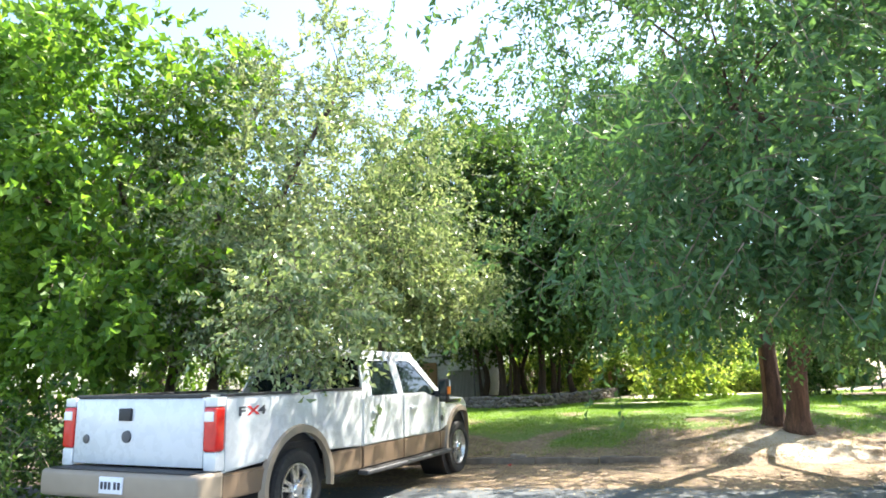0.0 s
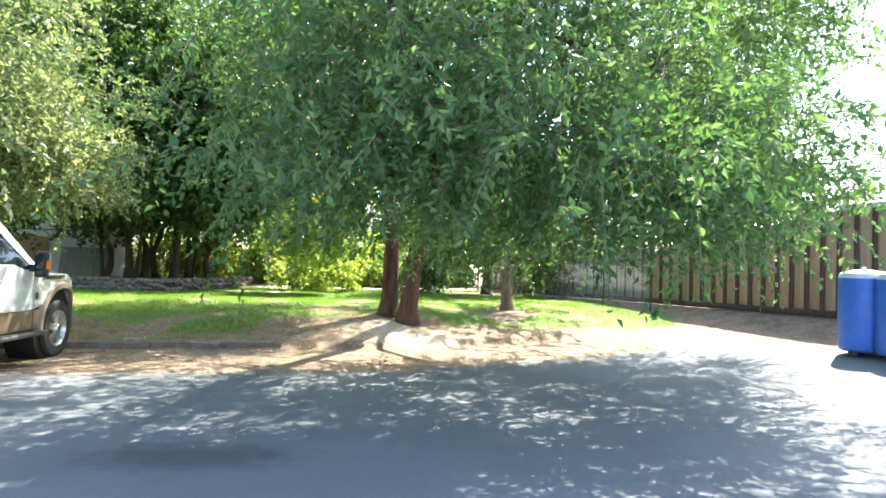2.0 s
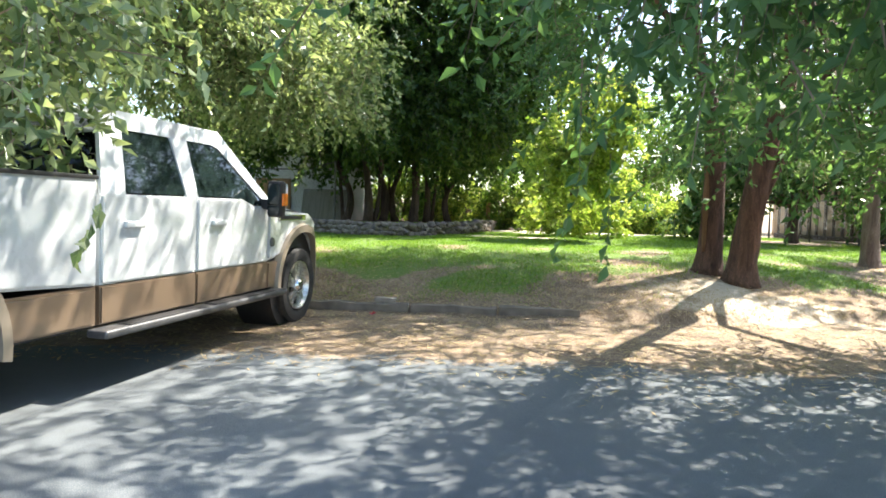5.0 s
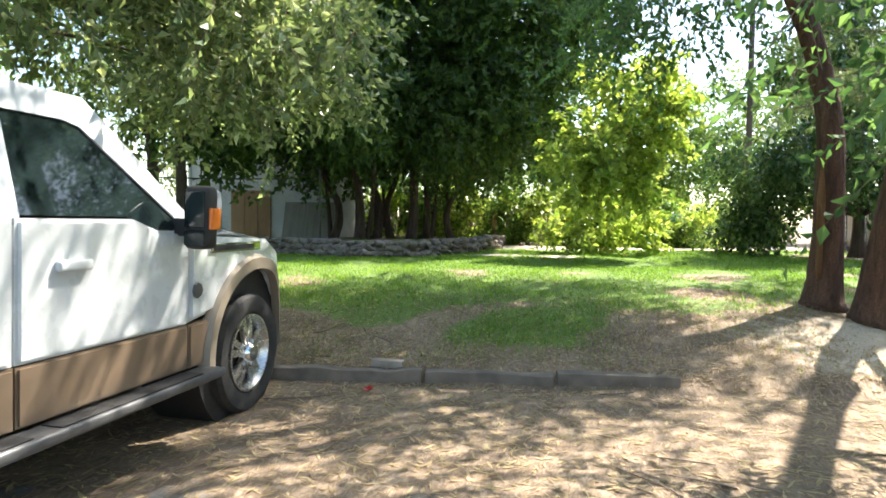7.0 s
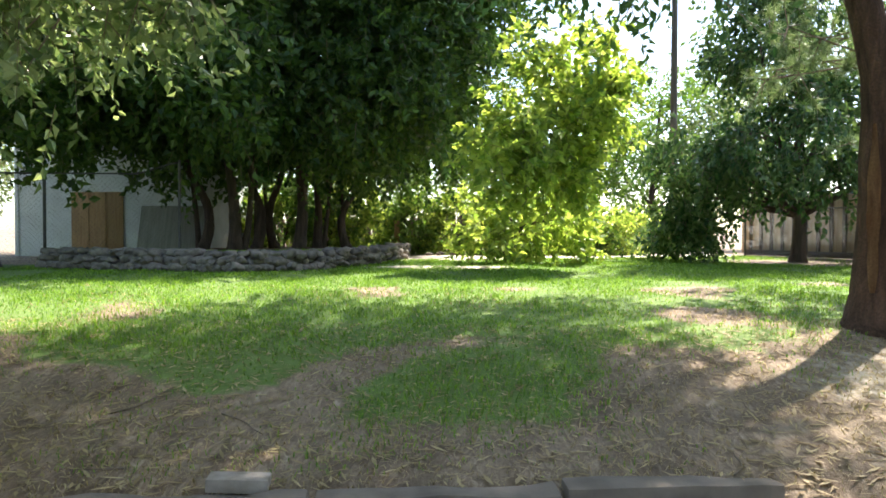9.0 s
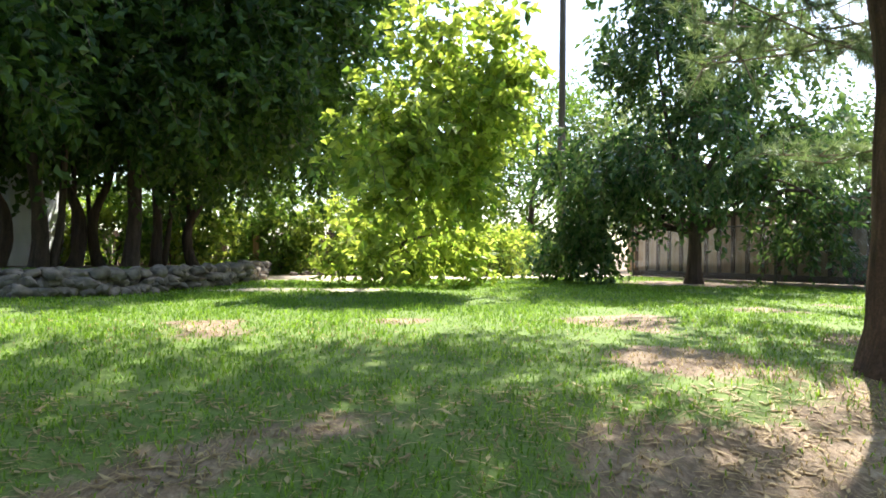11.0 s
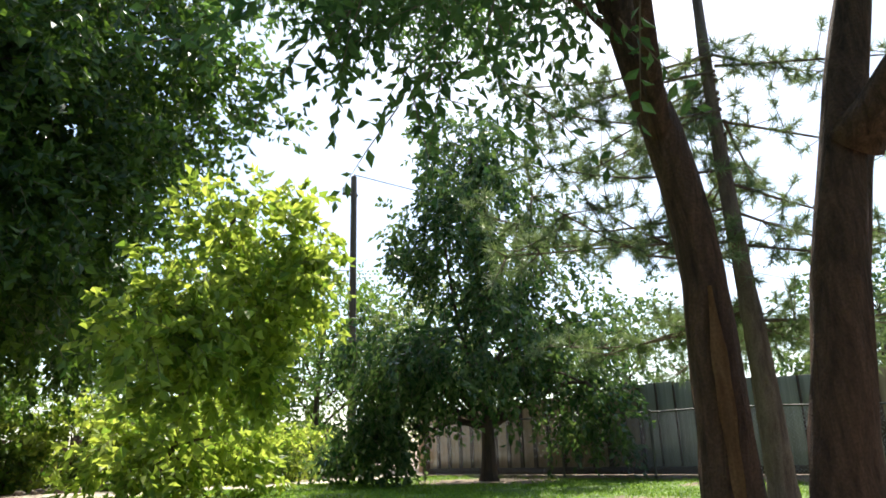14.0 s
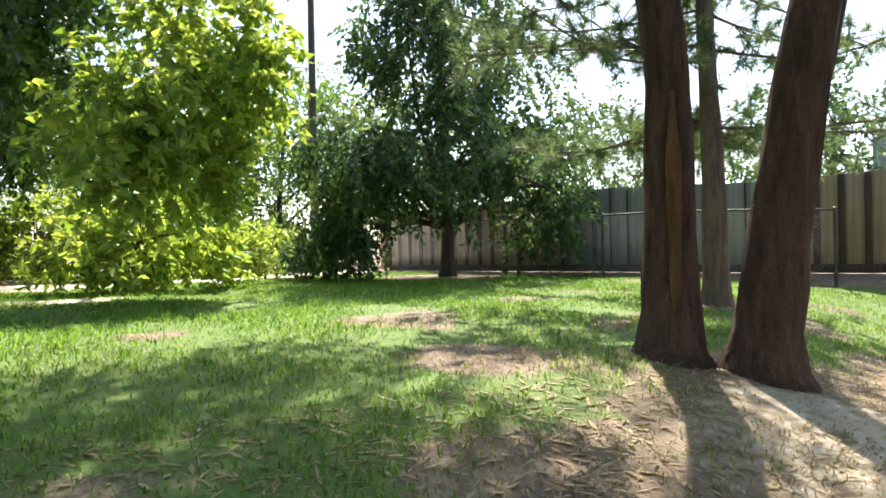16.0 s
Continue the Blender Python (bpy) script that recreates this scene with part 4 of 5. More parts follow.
def pine(x, y):
    rng = np.random.default_rng(61)
    root = empty("pine_tree", Matrix.Translation(on(x, y)), "pine with pale scaly trunk and tufted grey-green needles", "tree")
    o = Vector(on(x, y))
    run = bend([on(x, y, -0.1), (x - 0.03, y, 2), (x - 0.02, y + 0.1, 5), (x + 0.1, y + 0.1, 9.5)], 26)
    part("trunk", tube([p - o for p in run], [(0.155 - 0.005 * i) * (1 + 0.4 * max(0, 1 - i / 3) ** 2) for i in range(26)], 18, rough=0.07, seed=6), M_PINEBARK, root)
    tips = []
    limbs = bmesh.new()
    for k in range(36):
        z = rng.uniform(2.3, 5.7)
        a = radians(rng.uniform(-75, 185))
        ln = (3.1 - 0.22 * (z - 2.3)) * rng.uniform(0.6, 1.1)
        p = Vector((x, y, z))
        d = Vector((math.cos(a), math.sin(a), 0))
        q = p + d * ln + Vector((0, 0, rng.uniform(-0.35, 0.35)))
        pts = bend((p, p + d * ln * 0.5 + Vector((0, 0, -0.12)), q), 7)
        tube([c - o for c in pts], [0.02 - 0.0024 * i for i in range(7)], 6, limbs, 0.1, k)
        for c in pts[1:]:
            for _ in range(5):
                e = c + Vector(rng.normal(size=3) * 0.17)
                tube([c - o, e - o], [0.008, 0.004], 4, limbs)
                tips.append((e, (e - c).normalized()))
    tagged(part("branch_work", limbs, M_PINEBARK, root), kind="stuff")
    n = 62
    base = np.array([np.array(t - o) for t, _ in tips])
    way = np.array([np.array(w) for _, w in tips])
    d = unit(np.repeat(way, n, 0) * 0.5 + rng.normal(size=(len(base) * n, 3)) * 0.7)
    p = np.repeat(base, n, 0) - np.repeat(way, n, 0) * rng.uniform(0, 0.14, (len(d), 1))
    ln = rng.uniform(0.1, 0.19, (len(d), 1))
    s = unit(np.cross(d, rng.normal(size=d.shape))) * 0.0055
    v = np.stack([p - s, p + s, p + d * ln], 1).reshape(-1, 3)
    tagged(raw("needles", v, np.arange(len(v)).reshape(-1, 3), M_NEEDLE, root), kind="stuff")


pine(7.58, 15.8)


def shrub(x, y, r, h, seed, mat, label, leaf=(0.1, 0.065), clumps=26, each=11, name="shrub"):
    z = height(x, y)
    rng = random.Random(seed)
    stems = []
    for k in range(4):
        a = rng.uniform(0, math.tau)
        stems.append(([(x, y, z - 0.05), (x + 0.2 * r * math.cos(a), y + 0.2 * r * math.sin(a), z + h * 0.4), (x + 0.5 * r * math.cos(a), y + 0.5 * r * math.sin(a), z + h * 0.85)], 0.022, 0.008))
    ob = tree(name, (x, y, z), label, stems, [((x, y, z + h * 0.55), (r, r * 0.9, h * 0.5), clumps)], leaf, mat, M_DARKBARK, per=8, length=0.4, droop=0.3, spread=0.26, each=each, seed=seed, limbs=10)
    ob["category"] = "shrub"
    return ob


rs = random.Random(4)
for k in range(15):
    u = k / 14
    sx = -4.5 + 12.3 * u + rs.uniform(-0.3, 0.3)
    shrub(sx, 26.9 + 0.38 * (sx + 1) * (1 if sx > -1 else 0.3) + rs.uniform(-0.2, 0.7), rs.uniform(0.7, 1.1), rs.uniform(1.3, 2.2) if sx < 4.6 else rs.uniform(0.7, 1.2), 100 + k, M_SHRUBLEAF if k % 3 else M_LIMELEAF, "leafy sunlit bush behind the dusty strip", (0.15, 0.1), 24, 11, "bush")
for k, (sx, sy, r, h) in enumerate(((3.4, 27.0, 0.7, 0.9), (4.5, 27.3, 0.6, 0.8), (5.4, 27.4, 0.7, 0.95), (2.2, 26.6, 0.8, 1.3))):
    shrub(sx, sy, r, h, 180 + k, M_SHRUBLEAF if k % 2 else M_LIMELEAF, "leafy sunlit bush behind the dusty strip", (0.13, 0.09), 22, 11, "bush")
for k, (sx, sy, r, h) in enumerate(((-3.4, 4.2, 0.8, 1.3), (-4.6, 4.9, 1.0, 1.6), (-3.2, 6.0, 0.7, 1.3), (-5.6, 4.2, 0.9, 1.2), (-7.2, 7.6, 1.2, 2.0), (-6.2, 9.4, 1.2, 1.7), (-7.8, 10.5, 1.3, 2.2))):
    shrub(sx, sy, r, h, 140 + k, M_MAPLELEAF if k % 2 else M_GROVELEAF, "dense green shrub beside the parked pickup", (0.09, 0.055), 30, 12, "hedge_shrub")
for k, (sx, sy) in enumerate(((-9.6, 18.6), (-10.4, 20.4), (-8.6, 16.0))):
    shrub(sx, sy, 1.2, 2.4, 160 + k, M_LIMELEAF, "lime-green bush by the white shed", (0.1, 0.06), 30, 12, "bush")

tree("shed_side_tree", on(-6.8, 19.0), "twin-trunked tree standing before the white shed", [
    ([on(-7.1, 18.9, -0.1), (-7.1, 18.9, 2.2), (-6.9, 18.3, 4.2), (-6.5, 17.6, 6.2)], 0.15, 0.04),
    ([on(-6.55, 19.1, -0.1), (-6.55, 19.1, 2.2), (-6.2, 18.4, 4.0), (-5.6, 17.6, 5.8)], 0.17, 0.04),
], [((-5.8, 17.6, 5.2), (2.6, 2.2, 1.6), 70), ((-7.6, 18.4, 6.0), (2.4, 2.0, 1.7), 44)], (0.1, 0.052), M_SILVERLEAF, M_DARKBARK, per=11, length=0.5, droop=0.35, each=13, seed=71, limbs=40)

for k, (bx, by, s, mat) in enumerate(((-11, 13.5, 1.2, M_MAPLELEAF), (-13.0, 27, 1.4, M_SILVERLEAF), (-4.0, 33, 1.4, M_SHRUBLEAF), (0.8, 36, 1.3, M_CHERRYLEAF), (5.0, 35, 1.05, M_SHRUBLEAF), (7.8, 33.5, 1.1, M_SHRUBLEAF), (11.5, 33, 1.0, M_SILVERLEAF), (17, 29, 0.9, M_CHERRYLEAF), (-13, 19, 1.4, M_SHRUBLEAF), (19, 21.5, 0.75, M_NEEDLE))):
    z = height(bx, by)
    tree("background_tree", (bx, by, z), "tree beyond the yard, seen through gaps in the leaves", [([(bx, by, z - 0.1), (bx, by, z + 2 * s), (bx + 0.3, by, z + 5 * s)], 0.17, 0.04)],
         [((bx, by, z + 3.6 * s), (2.5 * s, 2.4 * s, 2.5 * s), 60)], (0.19, 0.115), mat if mat != M_NEEDLE else M_CHERRYLEAF, M_DARKBARK, per=8, length=0.8, droop=0.4, spread=0.55, each=12, seed=80 + k, limbs=15)


# ---- fences and buildings ----
FENCE_A, FENCE_B = Vector((8.66, 26.8)), Vector((16.2, 6.4))
FENCE_D = (FENCE_B - FENCE_A).normalized()
FENCE_N = Vector((FENCE_D.y, -FENCE_D.x))
if FENCE_N.x > 0:
    FENCE_N = -FENCE_N
FENCE_YAW = math.degrees(math.atan2(FENCE_D.y, FENCE_D.x))


def mesh_of(bm, material, name):
    me = bpy.data.meshes.new(name)
    bm.to_mesh(me)
    bm.free()
    me.materials.append(material)
    return me


def piece(name, me, m, parent):
    ob = new(name, me)
    ob.parent = parent
    ob.matrix_basis = m
    return ob


def board_fence():
    root = empty("board_fence", Matrix.Identity(4), "tan board fence with dark upright battens along the yard", "fence")
    board = mesh_of(box(-0.178, 0.178, -0.012, 0.012, 0, 1, 0.004, 1), M_BOARD, "board")
    slat = mesh_of(box(-0.178, 0.178, -0.012, 0.012, 0, 1, 0.004, 1), M_SLAT, "slat_board")
    batten = mesh_of(box(-0.045, 0.045, -0.02, 0.02, 0, 1, 0.005, 1), M_BATTEN, "batten")
    thin = mesh_of(box(-0.016, 0.016, -0.014, 0.014, 0, 1, 0.003, 1), M_BATTEN, "thin_batten")
    rail = mesh_of(box(-0.9, 0.9, -0.045, 0.045, -0.07, 0.07, 0.008, 1), M_BATTEN, "rail")
    rng = random.Random(8)
    step, s = 0.36, 0.0
    total = (FENCE_B - FENCE_A).length
    while s < total:
        p = FENCE_A + FENCE_D * s
        lo = height(p.x, p.y) + 0.06
        hi = swell(p.y, (7, 2.95), (13.3, 2.85), (15.6, 2.3), (18, 2.2), (21, 2.32), (24, 2.17), (27, 2.05)) + rng.uniform(-0.012, 0.012)
        grey = 17.9 < p.y < 21.2
        m = pose(p.x, p.y, lo, 0, 0, FENCE_YAW + rng.uniform(-0.5, 0.5)) @ Matrix.Diagonal((1, 1, hi - lo, 1))
        piece("board", slat if grey else board, m, root)
        q = p + FENCE_D * step / 2 + FENCE_N * 0.034
        piece("batten", thin if grey else batten, pose(q.x, q.y, lo - 0.03, 0, 0, FENCE_YAW) @ Matrix.Diagonal((1, 1, hi - lo + 0.03, 1)), root)
        s += step
    s = 0.9
    while s < total:
        p = FENCE_A + FENCE_D * s + FENCE_N * 0.02
        slope = math.degrees(math.atan2(height(*(p + FENCE_D)) - height(*(p - FENCE_D)), 2))
        piece("bottom_rail", rail, pose(p.x, p.y, height(p.x, p.y) + 0.08, 0, -slope, FENCE_YAW), root)
        s += 1.8


def chain_fence(a, b, top, label, gauge=0.0022, cell=0.065, mat=M_STEEL):
    """Posts, a top rail and a woven mesh between two plan points."""
    a, b = Vector(a), Vector(b)
    d = (b - a).normalized()
    total = (b - a).length
    root = empty("chain_link_fence", Matrix.Identity(4), label, "fence")
    n = max(1, round(total / 2.1))
    for k in range(n + 1):
        p = a + d * total * k / n
        z = height(p.x, p.y)
        part("post", turned([(z - 0.1, 0.026), (z + top, 0.026), (z + top + 0.03, 0.03), (z + top + 0.05, 0.0)], 12, "z", (p.x, p.y, 0)), M_DARKSTEEL, root)
    run = [Vector((*(a + d * total * k / 24), height(*(a + d * total * k / 24)) + top)) for k in range(25)]
    part("top_rail", tube(run, 0.016, 10), M_DARKSTEEL, root)
    v, f = [], []
    yaw = Vector((d.x, d.y, 0))
    k = -top
    while k < total:
        for sgn in (1, -1):
            u0, u1 = (k, k + top) if sgn > 0 else (k + top, k)
            for s in range(3):
                t0, t1 = s / 3, (s + 1) / 3
                q = []
                for t in (t0, t1):
                    u = u0 + (u1 - u0) * t
                    if 0 <= u <= total:
                        c = a + d * u
                        q.append(Vector((c.x, c.y, height(c.x, c.y) + 0.03 + (top - 0.05) * t)) + Vector((d.y, -d.x, 0)) * (0.004 * sgn))
                if len(q) == 2:
                    i = len(v)
                    for e in q:
                        v += [e - yaw * gauge, e + yaw * gauge, e + Vector((d.y, -d.x, 0)) * gauge * 1.6]
                    f += [(i, i + 1, i + 4, i + 3), (i + 1, i + 2, i + 5, i + 4), (i + 2, i, i + 3, i + 5)]
        k += cell
    tagged(raw("wire_mesh", v, f, mat, root), kind="stuff")


def neighbour_sheds():
    root = empty("metal_roofed_shed", Matrix.Identity(4), "low shed with a white corrugated metal roof behind the fence", "shed")
    n, d = -FENCE_N, FENCE_D
    a = FENCE_A + d * 11.2 + n * 0.5
    ln, wd, pitch = 11.5, 5.0, 0.16
    v, f = [], []
    cols = 230
    for j, w in enumerate((0.0, wd)):
        for i in range(cols + 1):
            p = a + d * (ln * i / cols) + n * w
            v.append((p.x, p.y, 2.62 + 0.016 * i / cols * 11 + w * pitch + (0.022 if i % 4 in (1, 2) else 0)))
    f = [(i, i + 1, i + cols + 2, i + cols + 1) for i in range(cols)]
    raw("roof", v, f, M_ROOFMETAL, root)
    b = bmesh.new()
    c0, c1 = a + n * 0.25, a + d * ln + n * 0.25
    vs = []
    for p, z in ((c0, 0.3), (c1, 0.1), (c1, 2.55), (c0, 2.4)):
        vs.append(b.verts.new((p.x, p.y, z)))
    b.faces.new(vs)
    bmesh.ops.solidify(b, geom=b.faces[:], thickness=0.12)
    part("wall", b, M_SIDING, root)
    barn = empty("green_barn", Matrix.Identity(4), "pale green metal barn with a shallow gable beyond the shed", "barn")
    b = bmesh.new()
    o = Vector((20.4, 17.2))
    ring = []
    for t in (0, 9):
        q = o + d * (t - 3.5)
        ring.append([b.verts.new((*(q + n * w), z)) for w, z in ((0, 0), (0, 3.9), (3.2, 5.0), (6.4, 3.9), (6.4, 0))])
    for i in range(5):
        b.faces.new((ring[0][i], ring[1][i], ring[1][(i + 1) % 5], ring[0][(i + 1) % 5]))
    b.faces.new(ring[0])
    b.faces.new(ring[1][::-1])
    bmesh.ops.recalc_face_normals(b, faces=b.faces[:])
    part("wall", b, M_BARN, barn)
    for k in range(30):
        q = o + d * (-3.4 + k * 0.3) - n * 0.02
        part("rib", box(q.x - 0.02, q.x + 0.02, q.y - 0.02, q.y + 0.02, 0.1, 3.88, 0.004, 1), M_BARN, barn)
    part("aerial", tube([(20.7, 17.4, 3.9), (20.7, 17.4, 6.0)], 0.012, 6), M_DARKSTEEL, barn)


def white_shed():
    root = empty("white_shed", Matrix.Identity(4), "white lap-sided shed with a rust-brown roof edge behind the trees", "shed")
    x0, x1, y0 = -9.2, -4.6, 23.5
    part("wall", box(x0 + 0.02, x1, y0 + 0.03, y0 + 3.4, 0.3, 3.58, 0.01), M_SIDING, root)
    lap = mesh_of(plate_yz([(0.0, 0.0), (-0.022, 0.0), (-0.006, 0.158), (0.0, 0.158)], 0, 1), M_SIDING, "lap_board")
    for k in range(21):
        z = 0.38 + k * 0.15
        if z < 2.1:
            piece("lap_board", lap, pose(x0, y0 + 0.03, z) @ Matrix.Diagonal((-7.87 - x0, 1, 1, 1)), root)
            piece("lap_board", lap, pose(-6.6, y0 + 0.03, z) @ Matrix.Diagonal((x1 + 6.6, 1, 1, 1)), root)
        else:
            piece("lap_board", lap, pose(x0, y0 + 0.03, z) @ Matrix.Diagonal((x1 - x0, 1, 1, 1)), root)
    part("corner_trim", box(x0 - 0.03, x0 + 0.06, y0 - 0.01, y0 + 0.05, 0.35, 3.58, 0.006), M_SIDING, root)
    part("fascia", box(x0 - 0.25, x1 + 0.2, y0 - 0.28, y0 - 0.24, 3.53, 3.8, 0.008), M_FASCIA, root, "rust-brown fascia board")
    part("soffit", box(x0 - 0.25, x1 + 0.2, y0 - 0.24, y0 + 0.03, 3.55, 3.59, 0.004), M_FASCIA, root)
    part("roof", box(x0 - 0.3, x1 + 0.25, y0 - 0.3, y0 + 3.6, 3.802, 3.86, 0.01), M_FASCIA, root)
    door = part("door", box(-7.85, -6.62, y0 - 0.03, y0 + 0.01, 0.5, 2.14, 0.008), M_GATE, root, "tan plywood door")
    for x in (-7.45, -7.04):
        part("door_board_strip", box(x - 0.02, x + 0.02, y0 - 0.045, y0 - 0.03, 0.5, 2.13, 0.003), M_GATE, door)
    panel = part("leaning_panel", box(-0.75, 0.75, -0.015, 0.015, 0, 1.2, 0.006), M_SLAT)
    panel.matrix_basis = pose(-5.3, y0 - 0.55, height(-5.3, y0 - 0.5), -14, 0, 0)
    tagged(panel, "weathered board panel leaning against the shed", "panel")


def back_fence():
    root = empty("back_fence", Matrix.Identity(4), "low dark brown board fence at the end of the yard", "fence")
    me = mesh_of(box(-0.07, 0.07, -0.01, 0.01, 0, 1, 0.004, 1), M_OLDFENCE, "old_board")
    rng = random.Random(12)
    x = -6.0
    while x < 8.3:
        y = 31.6 - 0.05 * x
        piece("board", me, pose(x, y, height(x, y), 0, rng.uniform(-1, 1), rng.uniform(-2, 2)) @ Matrix.Diagonal((1, 1, rng.uniform(1.1, 1.25), 1)), root)
        x += 0.155
    for x in (-5, -2.5, 0, 2.5, 5, 7.5):
        part("post", box(x - 0.05, x + 0.05, 31.5 - 0.05 * x, 31.58 - 0.05 * x, height(x, 31.5), height(x, 31.5) + 1.3, 0.008), M_OLDFENCE, root)


board_fence()
neighbour_sheds()
white_shed()
back_fence()
o = FENCE_A + FENCE_D * 0.8 + FENCE_N * 0.75
e = FENCE_A + FENCE_D * 10.3 + FENCE_N * 0.75
chain_fence(o, e, 1.15, "galvanised chain-link fence in front of the board fence")
chain_fence((-8.2, 19.4), (-3.6, 19.8), 1.6, "dark chain-link fence with a pipe rail before the shed", 0.0016, 0.09, M_DARKSTEEL)


# ---- stones, kerb, barrels, yard things ----
def stone_mesh(seed, material, rough=0.22):
    b = bmesh.new()
    bmesh.ops.create_icosphere(b, subdivisions=2, radius=1)
    off = Vector((seed * 7.3, seed * 3.1, 0))
    for v in b.verts:
        v.co *= 1 + rough * 2 * noise.noise(v.co * 1.1 + off) + rough * 0.6 * noise.noise(v.co * 2.7 + off)
        v.co = Vector([max(-0.82, min(0.82, c)) for c in v.co])
    for f in b.faces:
        f.smooth = f.index % 3 != 0
    return mesh_of(b, material, "stone")


def rock_wall():
    root = empty("dry_stone_edging", Matrix.Identity(4), "low wall of piled brown fieldstones round the planting bed", "rock wall")
    meshes = [stone_mesh(k, M_ROCK, 0.32) for k in range(7)]
    rng = random.Random(21)
    line = bend([(-5.4, 18.9, 0), (-4.2, 18.6, 0), (-3.0, 18.35, 0), (-1.95, 18.35, 0), (-1.15, 19.1, 0), (-0.5, 20.8, 0), (-0.2, 22.6, 0), (-0.4, 25.2, 0)], 110)
    for p in line:
        for lay in range(3):
            for _ in range(1 if lay == 2 else 2):
                a, b2, c = rng.uniform(0.09, 0.2), rng.uniform(0.08, 0.14), rng.uniform(0.05, 0.095)
                x, y = p.x + rng.uniform(-0.13, 0.13), p.y + rng.uniform(-0.1, 0.1) + lay * 0.06
                piece("stone", rng.choice(meshes), pose(x, y, height(x, y - 0.35) + 0.05 + lay * 0.105, rng.uniform(-22, 22), rng.uniform(-22, 22), rng.uniform(0, 360)) @ Matrix.Diagonal((a, b2, c, 1)), root)


def strip_stones():
    root = empty("strip_edging_stones", Matrix.Identity(4), "pale stones lying along the dusty strip", "stones")
    meshes = [stone_mesh(k + 30, M_CONCRETE) for k in range(4)]
    rng = random.Random(31)
    for k in range(60):
        x = rng.uniform(-0.5, 7.5)
        y = 26.0 + 0.42 * (x - 1) + rng.uniform(-0.15, 0.3)
        s = rng.uniform(0.06, 0.15)
        piece("stone", rng.choice(meshes), pose(x, y, height(x, y) + s * 0.3, rng.uniform(-20, 20), 0, rng.uniform(0, 360)) @ Matrix.Diagonal((s, s * 0.8, s * 0.6, 1)), root)


def kerb():
    root = empty("kerb", Matrix.Identity(4), "old low concrete kerb between litter and lawn", "kerb")
    xs = (-1.6, -0.35, 0.95, 2.0, 2.98)
    for k, (a, c) in enumerate(zip(xs, xs[1:])):
        b = box(a + 0.008, c - 0.008, -0.065, 0.065, -0.1, 0.135, 0.018, 2)
        bmesh.ops.subdivide_edges(b, edges=[e for e in b.edges if abs(e.verts[0].co.x - e.verts[1].co.x) > 0.3], cuts=9)
        for v in b.verts:
            v.co += Vector((0, 0.022, 0.024)) * noise.noise(v.co * 4.5 + Vector((k * 5, 0, 0)))
        s = part("kerb_stone", b, M_CONCRETE, root)
        s.matrix_basis = pose((a + c) / 2, 10.93 + 0.15 * (a + c) / 2, -0.025 + 0.005 * (k % 2), 0, 0.25 * (k - 1.5), 8.5) @ Matrix.Translation((-(a + c) / 2, 0, 0))
    brick = part("loose_paver", box(-0.13, 0.13, -0.055, 0.055, 0, 0.06, 0.01), M_BRICK)
    brick.matrix_basis = pose(0.62, 11.13, height(0.62, 11.13) + 0.01, 0, 3, 9)
    tagged(brick, "worn pale paver lying on earth behind the kerb", "paver")


def barrel(x, y, turn):
    root = empty("plastic_tank", pose(x, y, height(x, y), 0, 0, turn) @ Matrix.Diagonal((1.28, 1.28, 1.4, 1)), "upright blue plastic tank with a pale domed top", "tank", "blue tanks")
    part("body", turned([(0.05, 0.24), (0.07, 0.275), (0.12, 0.288), (0.86, 0.29), (0.9, 0.284)], 40, "z"), M_BARREL, root)
    part("lid", turned([(0.9, 0.284), (0.925, 0.283), (0.96, 0.262), (0.985, 0.2), (1.0, 0.1), (1.005, 0.0)], 40, "z"), M_BARRELTOP, root, "pale domed top")
    part("vent_cap", turned([(0.99, 0.03), (1.03, 0.03), (1.035, 0.0)], 14, "z"), M_BARRELTOP, root)
    for a in (20, 140, 260):
        c, s = math.cos(radians(a)), math.sin(radians(a))
        part("foot", box(0.18 * c - 0.05, 0.18 * c + 0.05, 0.18 * s - 0.05, 0.18 * s + 0.05, 0, 0.06, 0.01), M_BLACK, root)
    for dx, z, s in ((-0.02, 0.52, 0.05), (-0.03, 0.68, 0.022)):
        part("fitting", turned([(-0.32, 0.0), (-0.318, s * 0.8), (-0.3, s), (-0.27, s)], 18, "y", (dx, 0, z)), M_BLACK, root, "black pipe fitting")


barrel(12.5, 10.3, 55)
barrel(12.72, 9.72, 48)
rock_wall()
strip_stones()
kerb()


def utility_pole():
    root = empty("utility_pole", Matrix.Translation(on(6.36, 25.5)), "tall brown wooden utility pole behind the bushes", "pole")
    part("shaft", turned([(-0.2, 0.1), (7.0, 0.07), (7.05, 0.0)], 16, "z"), M_POLE, root)
    part("crossarm", box(-0.28, 0.1, -0.03, 0.03, 6.5, 6.56, 0.008), M_POLE, root)
    for x in (-0.25,):
        part("insulator", turned([(6.55, 0.02), (6.6, 0.04), (6.64, 0.025), (6.68, 0.035), (6.7, 0.0)], 10, "z", (x, 0, 0)), M_CLEAR, root)
    for z, x in ((4.25, -30), (4.0, -30), (6.66, 40)):
        part("cable", tube([Vector((0, 0, z + 0.4)) + Vector((x * u, 4 * u, -0.9 * math.sin(math.pi * u) * 0.8)) for u in np.linspace(0, 1, 14)], 0.012, 5), M_BLACK, root)


